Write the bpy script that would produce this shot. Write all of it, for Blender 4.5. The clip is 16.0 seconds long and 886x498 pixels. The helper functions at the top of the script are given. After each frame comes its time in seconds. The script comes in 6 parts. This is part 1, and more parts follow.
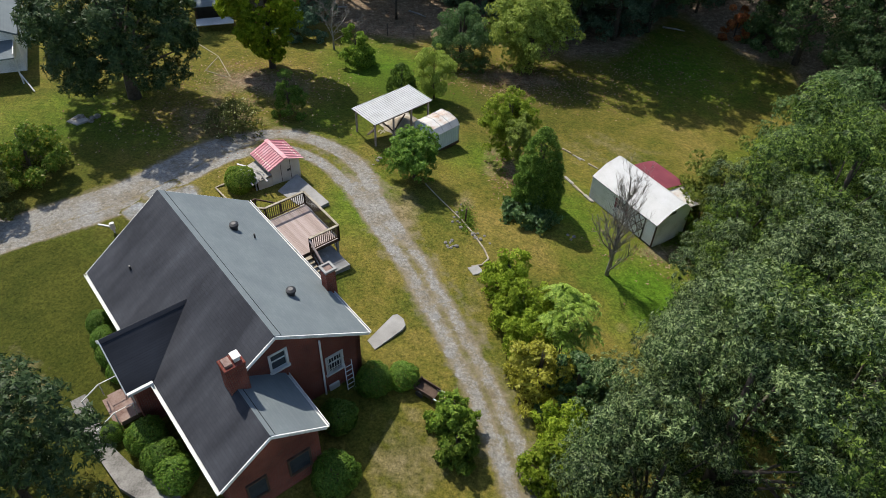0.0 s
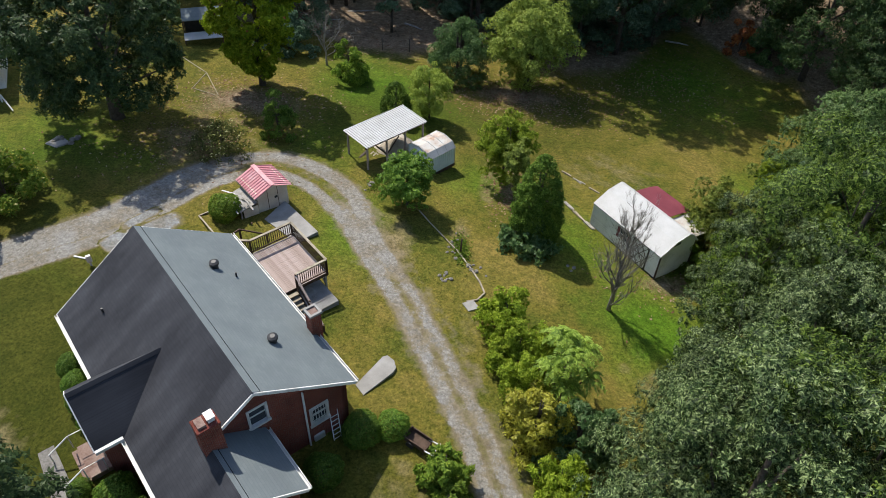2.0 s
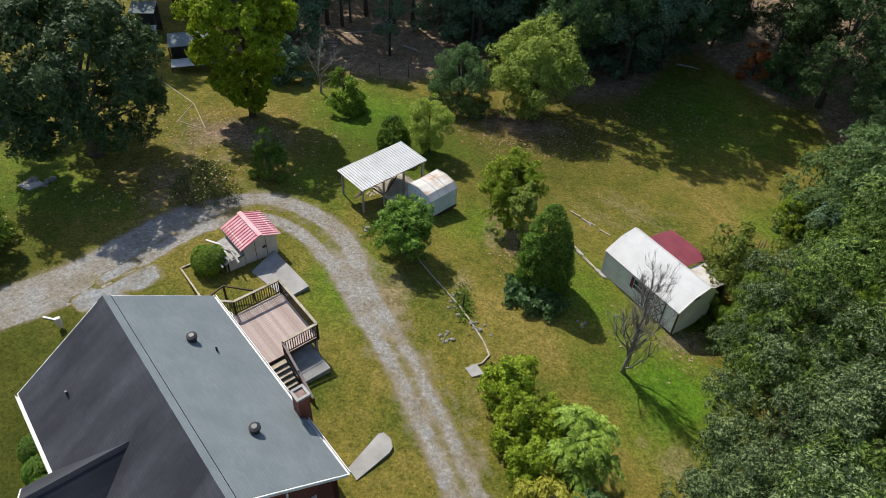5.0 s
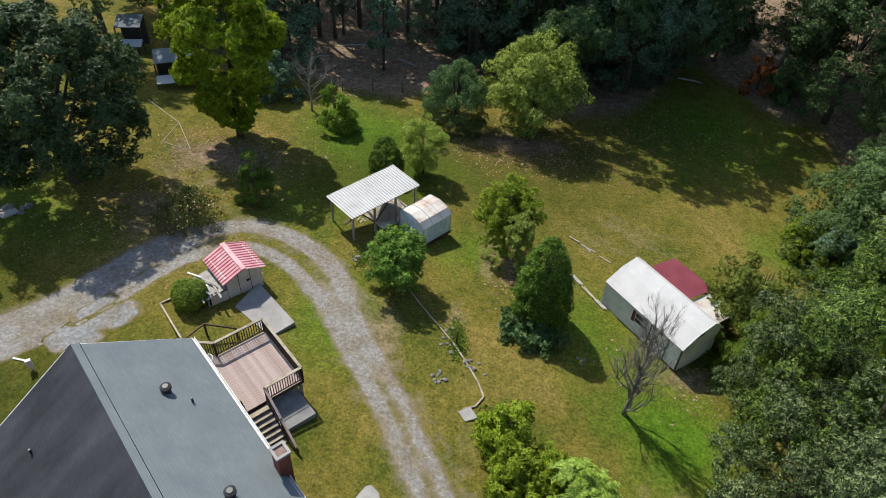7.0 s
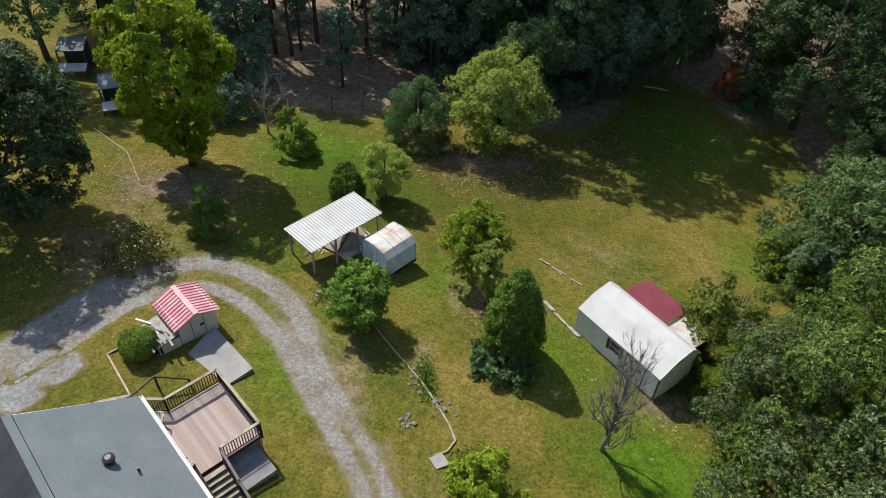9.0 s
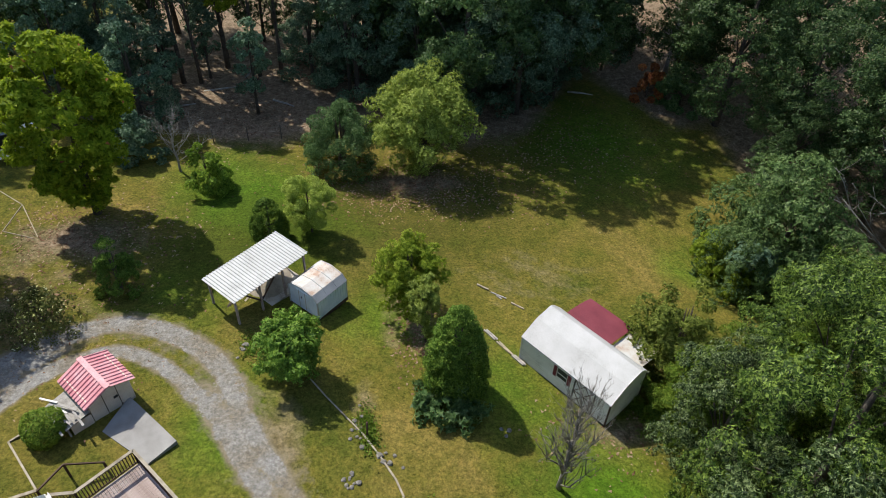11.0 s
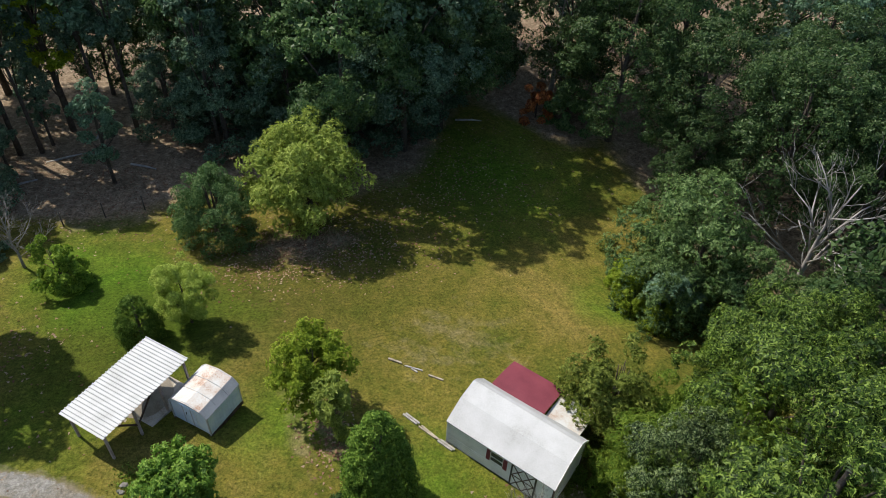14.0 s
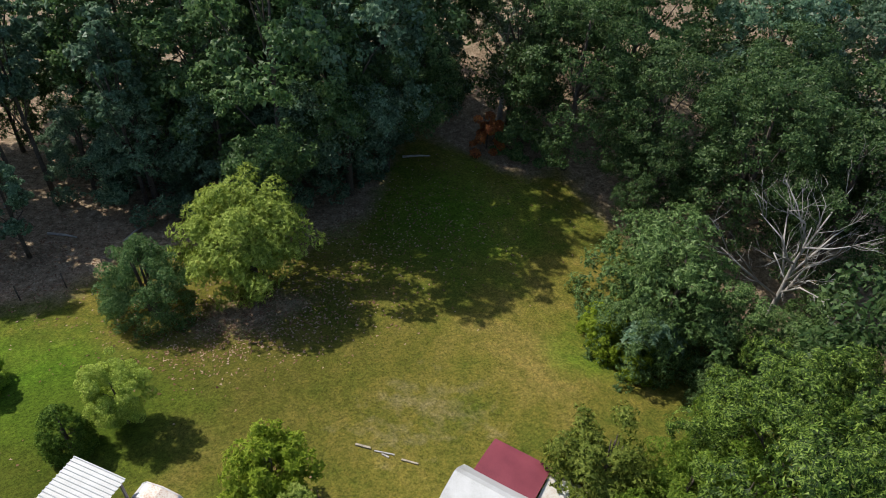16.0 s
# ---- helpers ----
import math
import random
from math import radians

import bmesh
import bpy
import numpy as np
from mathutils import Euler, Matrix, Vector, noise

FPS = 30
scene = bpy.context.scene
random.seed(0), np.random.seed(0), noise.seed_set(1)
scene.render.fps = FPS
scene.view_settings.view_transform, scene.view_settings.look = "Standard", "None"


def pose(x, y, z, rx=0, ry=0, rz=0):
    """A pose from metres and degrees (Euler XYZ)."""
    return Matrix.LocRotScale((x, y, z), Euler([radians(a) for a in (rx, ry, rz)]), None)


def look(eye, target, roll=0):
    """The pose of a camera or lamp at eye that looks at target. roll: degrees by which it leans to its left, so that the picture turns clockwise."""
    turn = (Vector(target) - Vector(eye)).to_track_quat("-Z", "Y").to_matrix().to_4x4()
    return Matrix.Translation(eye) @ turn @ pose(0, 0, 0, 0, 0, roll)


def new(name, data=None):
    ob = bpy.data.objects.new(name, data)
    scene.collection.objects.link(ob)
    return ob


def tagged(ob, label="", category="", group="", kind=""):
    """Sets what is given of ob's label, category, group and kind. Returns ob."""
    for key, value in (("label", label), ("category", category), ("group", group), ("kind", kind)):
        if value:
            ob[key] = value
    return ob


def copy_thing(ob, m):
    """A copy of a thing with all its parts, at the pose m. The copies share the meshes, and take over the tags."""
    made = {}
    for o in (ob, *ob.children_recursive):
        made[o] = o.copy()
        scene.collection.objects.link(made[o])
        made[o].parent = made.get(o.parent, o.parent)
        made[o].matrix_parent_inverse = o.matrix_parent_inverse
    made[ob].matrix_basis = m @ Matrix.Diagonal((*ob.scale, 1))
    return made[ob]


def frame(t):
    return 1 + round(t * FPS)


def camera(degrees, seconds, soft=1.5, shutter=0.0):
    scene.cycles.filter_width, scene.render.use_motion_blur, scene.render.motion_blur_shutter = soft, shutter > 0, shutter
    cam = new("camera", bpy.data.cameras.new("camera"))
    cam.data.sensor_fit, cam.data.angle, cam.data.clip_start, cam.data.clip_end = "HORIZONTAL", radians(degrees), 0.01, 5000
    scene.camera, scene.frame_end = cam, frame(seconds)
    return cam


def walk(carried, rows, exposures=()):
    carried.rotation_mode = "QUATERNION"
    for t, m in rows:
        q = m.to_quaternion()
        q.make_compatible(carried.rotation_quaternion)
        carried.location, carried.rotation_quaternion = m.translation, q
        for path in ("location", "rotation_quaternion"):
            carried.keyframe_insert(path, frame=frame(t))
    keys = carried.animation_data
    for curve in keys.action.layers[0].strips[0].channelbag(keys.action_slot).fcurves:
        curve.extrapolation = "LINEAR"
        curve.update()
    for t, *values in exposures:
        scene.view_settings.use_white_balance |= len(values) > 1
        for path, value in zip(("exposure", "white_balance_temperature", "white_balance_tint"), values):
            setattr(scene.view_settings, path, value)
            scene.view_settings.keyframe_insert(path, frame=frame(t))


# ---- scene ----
cam = camera(64.3, 16.0, soft=0.6)
PATH = [
    (0, (0.314, -0.054, 29.849), (0.345, 1.398, 28.474), 2.5),
    (0.5, (0.378, 0.658, 29.852), (0.41, 2.109, 28.476), 2.6),
    (1, (0.442, 1.317, 29.852), (0.475, 2.769, 28.477), 2.7),
    (1.5, (0.543, 2.063, 29.891), (0.576, 3.515, 28.516), 2.7),
    (2, (0.587, 2.79, 29.871), (0.621, 4.243, 28.497), 2.8),
    (2.5, (0.612, 3.605, 29.931), (0.648, 5.056, 28.556), 2.8),
    (3, (0.555, 4.393, 29.923), (0.592, 5.846, 28.549), 2.9),
    (3.5, (0.475, 5.132, 29.952), (0.512, 6.585, 28.579), 2.9),
    (4, (0.407, 5.86, 29.942), (0.443, 7.315, 28.57), 2.9),
    (6.5, (0.625, 9.348, 30.017), (0.663, 10.803, 28.645), 3.0),
    (7, (0.778, 9.998, 30.063), (0.816, 11.451, 28.69), 3.0),
    (7.5, (0.919, 10.636, 30.058), (0.964, 12.09, 28.686), 3.1),
    (8, (1.009, 11.261, 30.086), (1.071, 12.715, 28.714), 3.1),
    (8.5, (1.139, 11.951, 30.13), (1.224, 13.403, 28.758), 3.1),
    (9, (1.254, 12.599, 30.116), (1.369, 14.051, 28.746), 3.0),
    (11.5, (2.165, 16.187, 29.964), (2.499, 17.618, 28.607), 2.8),
    (12, (2.353, 17.034, 29.934), (2.736, 18.454, 28.58), 2.9),
    (12.5, (2.618, 17.901, 29.884), (3.044, 19.312, 28.532), 2.9),
    (13, (2.869, 18.899, 29.823), (3.343, 20.298, 28.475), 3.0),
    (13.5, (3.063, 19.981, 29.763), (3.58, 21.368, 28.418), 3.0),
    (14, (3.186, 21.15, 29.729), (3.748, 22.523, 28.388), 3.1),
    (14.5, (3.492, 22.3, 29.708), (4.089, 23.664, 28.373), 3.0),
    (15, (3.757, 23.514, 29.675), (4.392, 24.865, 28.345), 2.9),
    (15.5, (3.965, 24.745, 29.695), (4.637, 26.082, 28.369), 3.0),
    (16, (4.162, 26.132, 29.768), (4.872, 27.45, 28.442), 3.0),
]
walk(cam, [(t, look(eye, target, roll)) for t, eye, target, roll in PATH], [(0, 0.33), (16, 0.33)])

# ---- world and sun ----
SUN_EL, SUN_H = radians(52), Vector((-0.58, 0.815))
world = bpy.data.worlds.new("sky")
scene.world = world
world.use_nodes = True
wn = world.node_tree.nodes
sky = wn.new("ShaderNodeTexSky")
sky.sky_type, sky.sun_disc = "NISHITA", False
sky.sun_elevation, sky.sun_rotation = SUN_EL, math.atan2(SUN_H.x, SUN_H.y)
wn["Background"].inputs[1].default_value = 0.15
world.node_tree.links.new(sky.outputs[0], wn["Background"].inputs[0])
sun = new("sun", bpy.data.lights.new("sun", "SUN"))
sun.data.energy, sun.data.angle, sun.data.color = 4.5, radians(0.6), (1.0, 0.95, 0.86)
SUN_DIR = Vector((SUN_H.x * math.cos(SUN_EL), SUN_H.y * math.cos(SUN_EL), math.sin(SUN_EL)))
sun.matrix_world = look(SUN_DIR * 90, (0, 0, 0))


# ---- materials ----
def material(name, stops, scale=3.0, rough=0.85, bump=0.0, fine=40.0, spec=0.3, metal=0.0, coords="Object", contrast=(0.35, 0.65), grain=0.35):
    """A surface with a colour ramp over a broad noise, broken by a fine one, with fine relief."""
    m = bpy.data.materials.new(name)
    m.use_nodes = True
    nd, ln = m.node_tree.nodes, m.node_tree.links
    b = nd["Principled BSDF"]
    b.inputs["Roughness"].default_value, b.inputs["Specular IOR Level"].default_value, b.inputs["Metallic"].default_value = rough, spec, metal
    tc = nd.new("ShaderNodeTexCoord")
    big, small = nd.new("ShaderNodeTexNoise"), nd.new("ShaderNodeTexNoise")
    big.inputs["Scale"].default_value, big.inputs["Detail"].default_value = scale, 6
    small.inputs["Scale"].default_value, small.inputs["Detail"].default_value = fine, 4
    for n in (big, small):
        ln.new(tc.outputs[coords], n.inputs["Vector"])
    mix = nd.new("ShaderNodeMix")
    mix.inputs[0].default_value = grain
    ln.new(big.outputs["Fac"], mix.inputs[2])
    ln.new(small.outputs["Fac"], mix.inputs[3])
    ramp = nd.new("ShaderNodeValToRGB")
    el = ramp.color_ramp.elements
    el[0].position, el[1].position = contrast
    el[0].color, el[1].color = (*stops[0], 1), (*stops[-1], 1)
    for n, c in enumerate(stops[1:-1]):
        e = el.new(contrast[0] + (contrast[1] - contrast[0]) * (n + 1) / (len(stops) - 1))
        e.color = (*c, 1)
    ln.new(mix.outputs[0], ramp.inputs[0])
    ln.new(ramp.outputs[0], b.inputs["Base Color"])
    if bump:
        bp = nd.new("ShaderNodeBump")
        bp.inputs["Strength"].default_value, bp.inputs["Distance"].default_value = bump, 0.03
        ln.new(small.outputs["Fac"], bp.inputs["Height"])
        ln.new(bp.outputs[0], b.inputs["Normal"])
    return m


def coursed(name, brick_a, brick_b, mortar, width, row, gap, rough=0.9, bump=0.5, streak=None, turn=1.0, stain_by=0.32):
    """Courses of bricks or shingles, run along the walls and up by height, with stains over them."""
    m = bpy.data.materials.new(name)
    m.use_nodes = True
    nd, ln = m.node_tree.nodes, m.node_tree.links
    b = nd["Principled BSDF"]
    b.inputs["Roughness"].default_value, b.inputs["Specular IOR Level"].default_value = rough, 0.25
    tc, sep, add, com = nd.new("ShaderNodeTexCoord"), nd.new("ShaderNodeSeparateXYZ"), nd.new("ShaderNodeMath"), nd.new("ShaderNodeCombineXYZ")
    ln.new(tc.outputs["Object"], sep.inputs[0])
    scaled = nd.new("ShaderNodeMath")
    scaled.operation, scaled.inputs[1].default_value = "MULTIPLY", turn
    ln.new(sep.outputs[1], scaled.inputs[0])
    ln.new(sep.outputs[0], add.inputs[0])
    ln.new(scaled.outputs[0], add.inputs[1])
    ln.new(add.outputs[0], com.inputs[0])
    ln.new(sep.outputs[2], com.inputs[1])
    br = nd.new("ShaderNodeTexBrick")
    br.inputs["Scale"].default_value = 1.0
    br.inputs["Brick Width"].default_value, br.inputs["Row Height"].default_value, br.inputs["Mortar Size"].default_value = width, row, gap
    br.inputs["Color1"].default_value, br.inputs["Color2"].default_value, br.inputs["Mortar"].default_value = (*brick_a, 1), (*brick_b, 1), (*mortar, 1)
    ln.new(com.outputs[0], br.inputs["Vector"])
    stain = nd.new("ShaderNodeTexNoise")
    stain.inputs["Scale"].default_value, stain.inputs["Detail"].default_value = 0.55, 8
    mp = nd.new("ShaderNodeMapping")
    mp.inputs["Scale"].default_value = streak or (1, 1, 1)
    ln.new(tc.outputs["Object"], mp.inputs[0])
    ln.new(mp.outputs[0], stain.inputs["Vector"])
    ramp = nd.new("ShaderNodeValToRGB")
    ramp.color_ramp.elements[0].position, ramp.color_ramp.elements[1].position = 0.35, 0.68
    ramp.color_ramp.elements[0].color, ramp.color_ramp.elements[1].color = (1 - stain_by, 1 - stain_by, 1.02 - stain_by, 1), (1 + stain_by, 1 + stain_by, 1 + 0.9 * stain_by, 1)
    ln.new(stain.outputs["Fac"], ramp.inputs[0])
    mul = nd.new("ShaderNodeMix")
    mul.data_type, mul.blend_type = "RGBA", "MULTIPLY"
    mul.inputs[0].default_value = 1.0
    ln.new(br.outputs["Color"], mul.inputs[6])
    ln.new(ramp.outputs[0], mul.inputs[7])
    ln.new(mul.outputs[2], b.inputs["Base Color"])
    bp = nd.new("ShaderNodeBump")
    bp.inputs["Strength"].default_value, bp.inputs["Distance"].default_value, bp.invert = bump, 0.015, True
    ln.new(br.outputs["Fac"], bp.inputs["Height"])
    ln.new(bp.outputs[0], b.inputs["Normal"])
    return m


def foliage(name, stops, rough=0.5, glow=0.25, spec=0.3):
    """Leaves: each one its own shade, with drifts of colour over the crown, and light passing through."""
    m = bpy.data.materials.new(name)
    m.use_nodes = True
    nd, ln = m.node_tree.nodes, m.node_tree.links
    b = nd["Principled BSDF"]
    b.inputs["Roughness"].default_value, b.inputs["Specular IOR Level"].default_value = rough, spec
    geo, tc, ns = nd.new("ShaderNodeNewGeometry"), nd.new("ShaderNodeTexCoord"), nd.new("ShaderNodeTexNoise")
    info = nd.new("ShaderNodeObjectInfo")
    ns.inputs["Scale"].default_value, ns.inputs["Detail"].default_value = 0.9, 5
    ln.new(tc.outputs["Object"], ns.inputs["Vector"])
    mix = nd.new("ShaderNodeMix")
    mix.inputs[0].default_value = 0.35
    ln.new(geo.outputs["Random Per Island"], mix.inputs[2])
    ln.new(ns.outputs["Fac"], mix.inputs[3])
    ramp = nd.new("ShaderNodeValToRGB")
    el = ramp.color_ramp.elements
    el[0].position, el[1].position = 0.2, 0.8
    el[0].color, el[1].color = (*stops[0], 1), (*stops[-1], 1)
    for n, c in enumerate(stops[1:-1]):
        e = el.new(0.2 + 0.6 * (n + 1) / (len(stops) - 1))
        e.color = (*c, 1)
    ln.new(mix.outputs[0], ramp.inputs[0])
    hsv = nd.new("ShaderNodeHueSaturation")
    vary = nd.new("ShaderNodeMapRange")
    vary.inputs[3].default_value, vary.inputs[4].default_value = 0.8, 1.25
    ln.new(info.outputs["Random"], vary.inputs[0])
    ln.new(vary.outputs[0], hsv.inputs["Value"])
    ln.new(ramp.outputs[0], hsv.inputs["Color"])
    ln.new(hsv.outputs[0], b.inputs["Base Color"])
    tr, mx = nd.new("ShaderNodeBsdfTranslucent"), nd.new("ShaderNodeMixShader")
    ln.new(hsv.outputs[0], tr.inputs[0])
    mx.inputs[0].default_value = glow
    ln.new(b.outputs[0], mx.inputs[1])
    ln.new(tr.outputs[0], mx.inputs[2])
    ln.new(mx.outputs[0], nd["Material Output"].inputs[0])
    return m


def ground_material(name, gravelled, tone=(1.0, 1.0, 1.0)):
    """Lawn in olive, green and straw tones with shade painted in dark green, leaf litter under the woods, and (on the
    drive) gravel with grass at its edges.
    """
    m = bpy.data.materials.new(name)
    m.use_nodes = True
    nd, ln = m.node_tree.nodes, m.node_tree.links
    b = nd["Principled BSDF"]
    b.inputs["Roughness"].default_value, b.inputs["Specular IOR Level"].default_value = 0.95, 0.1
    pos = nd.new("ShaderNodeNewGeometry")

    def noise_at(scale, detail=5, rough=0.6):
        n = nd.new("ShaderNodeTexNoise")
        n.inputs["Scale"].default_value, n.inputs["Detail"].default_value, n.inputs["Roughness"].default_value = scale, detail, rough
        ln.new(pos.outputs["Position"], n.inputs["Vector"])
        return n.outputs["Fac"]

    def ramp_of(value, *stops):
        r = nd.new("ShaderNodeValToRGB")
        el = r.color_ramp.elements
        el[0].position, el[0].color = stops[0][0], (*stops[0][1], 1)
        el[1].position, el[1].color = stops[-1][0], (*stops[-1][1], 1)
        for p, c in stops[1:-1]:
            el.new(p).color = (*c, 1)
        ln.new(value, r.inputs[0])
        return r.outputs[0]

    def blend(fac, a, c, mode="MIX"):
        x = nd.new("ShaderNodeMix")
        x.data_type, x.blend_type = "RGBA", mode
        if isinstance(fac, float):
            x.inputs[0].default_value = fac
        else:
            ln.new(fac, x.inputs[0])
        ln.new(a, x.inputs[6])
        ln.new(c, x.inputs[7])
        return x.outputs[2]

    def attr(which):
        a = nd.new("ShaderNodeAttribute")
        a.attribute_name = which
        return a.outputs["Fac"]

    def edged(value, other, low, high, amount):
        """value + amount * (other - 0.5), stepped softly between low and high."""
        s = nd.new("ShaderNodeMath")
        s.operation, s.inputs[1].default_value, s.inputs[2].default_value = "MULTIPLY_ADD", amount, -0.5 * amount
        ln.new(other, s.inputs[0])
        t = nd.new("ShaderNodeMath")
        ln.new(s.outputs[0], t.inputs[0])
        ln.new(value, t.inputs[1])
        r = nd.new("ShaderNodeMapRange")
        r.inputs[1].default_value, r.inputs[2].default_value = low, high
        ln.new(t.outputs[0], r.inputs[0])
        return r.outputs[0]

    grey = ramp_of(noise_at(0.16, 6, 0.7), (0.36, (0.07, 0.083, 0.014)), (0.5, (0.113, 0.103, 0.021)), (0.66, (0.165, 0.13, 0.038)))
    green = ramp_of(noise_at(0.9, 6), (0.3, (0.05, 0.1, 0.008)), (0.7, (0.078, 0.15, 0.012)))
    lawn = blend(edged(attr("lush"), noise_at(0.35, 6), 0.15, 0.75, 0.9), grey, green)
    tufts = ramp_of(noise_at(2.0, 10, 0.8), (0.34, (0.5, 0.62, 0.42)), (0.5, (0.98, 1.0, 0.95)), (0.68, (1.5, 1.32, 1.25)))
    lawn = blend(0.85, lawn, tufts, "MULTIPLY")
    # Dark green mixed in where the deep mask paints shade onto the turf.
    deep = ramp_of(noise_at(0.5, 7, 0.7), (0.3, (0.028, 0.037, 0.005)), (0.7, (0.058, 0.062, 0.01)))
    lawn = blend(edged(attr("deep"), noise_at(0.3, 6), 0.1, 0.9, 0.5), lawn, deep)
    bare = ramp_of(noise_at(1.6, 8), (0.3, (0.12, 0.095, 0.05)), (0.7, (0.22, 0.18, 0.10)))
    lawn = blend(edged(attr("worn"), noise_at(0.8, 7), 0.35, 0.75, 1.0), lawn, bare)
    litter = ramp_of(noise_at(2.2, 10, 0.75), (0.3, (0.075, 0.053, 0.037)), (0.5, (0.19, 0.142, 0.1)), (0.72, (0.35, 0.285, 0.22)))
    lawn = blend(edged(attr("litter"), noise_at(0.5, 7), 0.35, 0.7, 0.8), lawn, litter)
    blades = ramp_of(noise_at(6.0, 10, 0.88), (0.36, (0.24, 0.3, 0.2)), (0.64, (1.86, 1.76, 1.7)))
    colour = blend(1.0, lawn, blades, "MULTIPLY")
    if gravelled:
        stone = ramp_of(noise_at(5.0, 12, 0.9), (0.35, (0.08, 0.077, 0.07)), (0.5, (0.205, 0.197, 0.18)), (0.65, (0.4, 0.385, 0.355)))
        patch = ramp_of(noise_at(0.6, 7, 0.7), (0.38, (0.84, 0.76, 0.64)), (0.52, (1.0, 0.98, 0.94)), (0.68, (1.08, 1.1, 1.13)))
        stone = blend(1.0, stone, patch, "MULTIPLY")
        stone = blend(1.0, stone, ramp_of(noise_at(2.0), (0.3, tone), (0.7, tuple(1.08 * c for c in tone))), "MULTIPLY")
        dust = ramp_of(noise_at(2.5, 9, 0.8), (0.3, (0.11, 0.09, 0.055)), (0.7, (0.26, 0.22, 0.15)))
        colour = blend(edged(attr("gravel"), noise_at(0.8, 10, 0.75), 0.2, 0.46, 1.0), colour, dust)
        colour = blend(edged(attr("gravel"), noise_at(1.2, 12, 0.8), 0.44, 0.6, 1.5), colour, stone)
    ln.new(colour, b.inputs["Base Color"])
    bp = nd.new("ShaderNodeBump")
    bp.inputs["Strength"].default_value, bp.inputs["Distance"].default_value = 0.6, 0.05
    ln.new(noise_at(14.0, 6, 0.8), bp.inputs["Height"])
    ln.new(bp.outputs[0], b.inputs["Normal"])
    return m


GRASS, GRAVEL, TURNOUT = ground_material("lawn", False), ground_material("gravel", True), ground_material("grey turnout stone", True, (1.0, 1.08, 1.2))
BRICK = coursed("red brick", (0.23, 0.055, 0.034), (0.15, 0.036, 0.026), (0.2, 0.13, 0.1), 0.22, 0.075, 0.008)
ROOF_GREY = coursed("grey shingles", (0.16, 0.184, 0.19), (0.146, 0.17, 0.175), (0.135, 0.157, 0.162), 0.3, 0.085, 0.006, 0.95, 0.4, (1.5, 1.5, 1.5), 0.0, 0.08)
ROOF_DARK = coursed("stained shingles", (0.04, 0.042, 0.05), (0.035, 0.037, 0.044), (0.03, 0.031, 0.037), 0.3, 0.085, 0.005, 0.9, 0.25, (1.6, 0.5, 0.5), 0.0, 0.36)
SEAM = material("shadowed shingle edge", [(0.02, 0.022, 0.025), (0.045, 0.05, 0.055)], 2.0, 1.0, 0.0, 40, 0.0)
WHITE = material("white paint", [(0.5, 0.49, 0.46), (0.68, 0.67, 0.65)], 1.5, 0.5, 0.0, 30)
# front walk: the front tree's shade is mixed into the stained concrete colour
WALK_SHADE = material("stained concrete with tree shade", [(0.09, 0.085, 0.075), (0.19, 0.18, 0.165), (0.27, 0.26, 0.24)], 0.9, 0.9, 0.15, 12)
CONCRETE = material("concrete", [(0.22, 0.21, 0.195), (0.34, 0.33, 0.31)], 1.2, 0.9, 0.15, 25)
GLASS = material("window glass", [(0.03, 0.035, 0.04), (0.06, 0.07, 0.08)], 1.0, 0.2, 0.0, 10, 0.3)
BLACK = material("black metal", [(0.012, 0.012, 0.013), (0.03, 0.03, 0.032)], 4.0, 0.5, 0.0, 30, 0.5)
TIMBER = material("weathered timber", [(0.24, 0.18, 0.155), (0.36, 0.285, 0.255), (0.44, 0.365, 0.335)], 2.5, 0.85, 0.2, 22, coords="Object")
STAINED = material("brown stained timber", [(0.05, 0.03, 0.02), (0.11, 0.07, 0.048)], 3.0, 0.8, 0.15, 24)
PALE_WOOD = material("bleached wood", [(0.2, 0.17, 0.12), (0.4, 0.35, 0.27)], 3.0, 0.9, 0.2, 26)
TIN_WHITE = material("white sheet metal", [(0.27, 0.26, 0.245), (0.43, 0.43, 0.42), (0.5, 0.5, 0.495)], 0.9, 0.55, 0.0, 18, 0.3, contrast=(0.25, 0.6))
TIN_RUST = material("white sheet metal with rust", [(0.32, 0.17, 0.1), (0.5, 0.44, 0.38), (0.56, 0.56, 0.54)], 1.1, 0.5, 0.0, 16, 0.4, contrast=(0.34, 0.58))
TIN_BLUE = material("pale blue sheet metal", [(0.58, 0.67, 0.76), (0.74, 0.82, 0.89)], 1.5, 0.5, 0.0, 20, 0.4)
TIN_RED = material("faded red sheet metal", [(0.46, 0.16, 0.18), (0.56, 0.24, 0.26), (0.62, 0.37, 0.38)], 1.2, 0.6, 0.0, 14, 0.4)
BURGUNDY = material("burgundy cloth", [(0.14, 0.028, 0.04), (0.21, 0.045, 0.06)], 0.8, 0.75, 0.0, 20)
TAN = material("tan painted panels", [(0.55, 0.45, 0.35), (0.74, 0.65, 0.54)], 1.3, 0.8, 0.05, 20)
SIDING = material("dirty white siding", [(0.56, 0.55, 0.52), (0.8, 0.79, 0.76), (0.87, 0.86, 0.84)], 0.8, 0.7, 0.0, 12)
BARK = material("bark", [(0.045, 0.034, 0.026), (0.12, 0.1, 0.08)], 4.0, 0.95, 0.4, 25)
BARK_GREY = material("grey twigs", [(0.22, 0.2, 0.18), (0.42, 0.395, 0.36)], 3.0, 0.95, 0.2, 25)
BARK_TWIG = material("dull grey twigs", [(0.17, 0.15, 0.13), (0.32, 0.295, 0.265)], 3.0, 0.95, 0.2, 25)
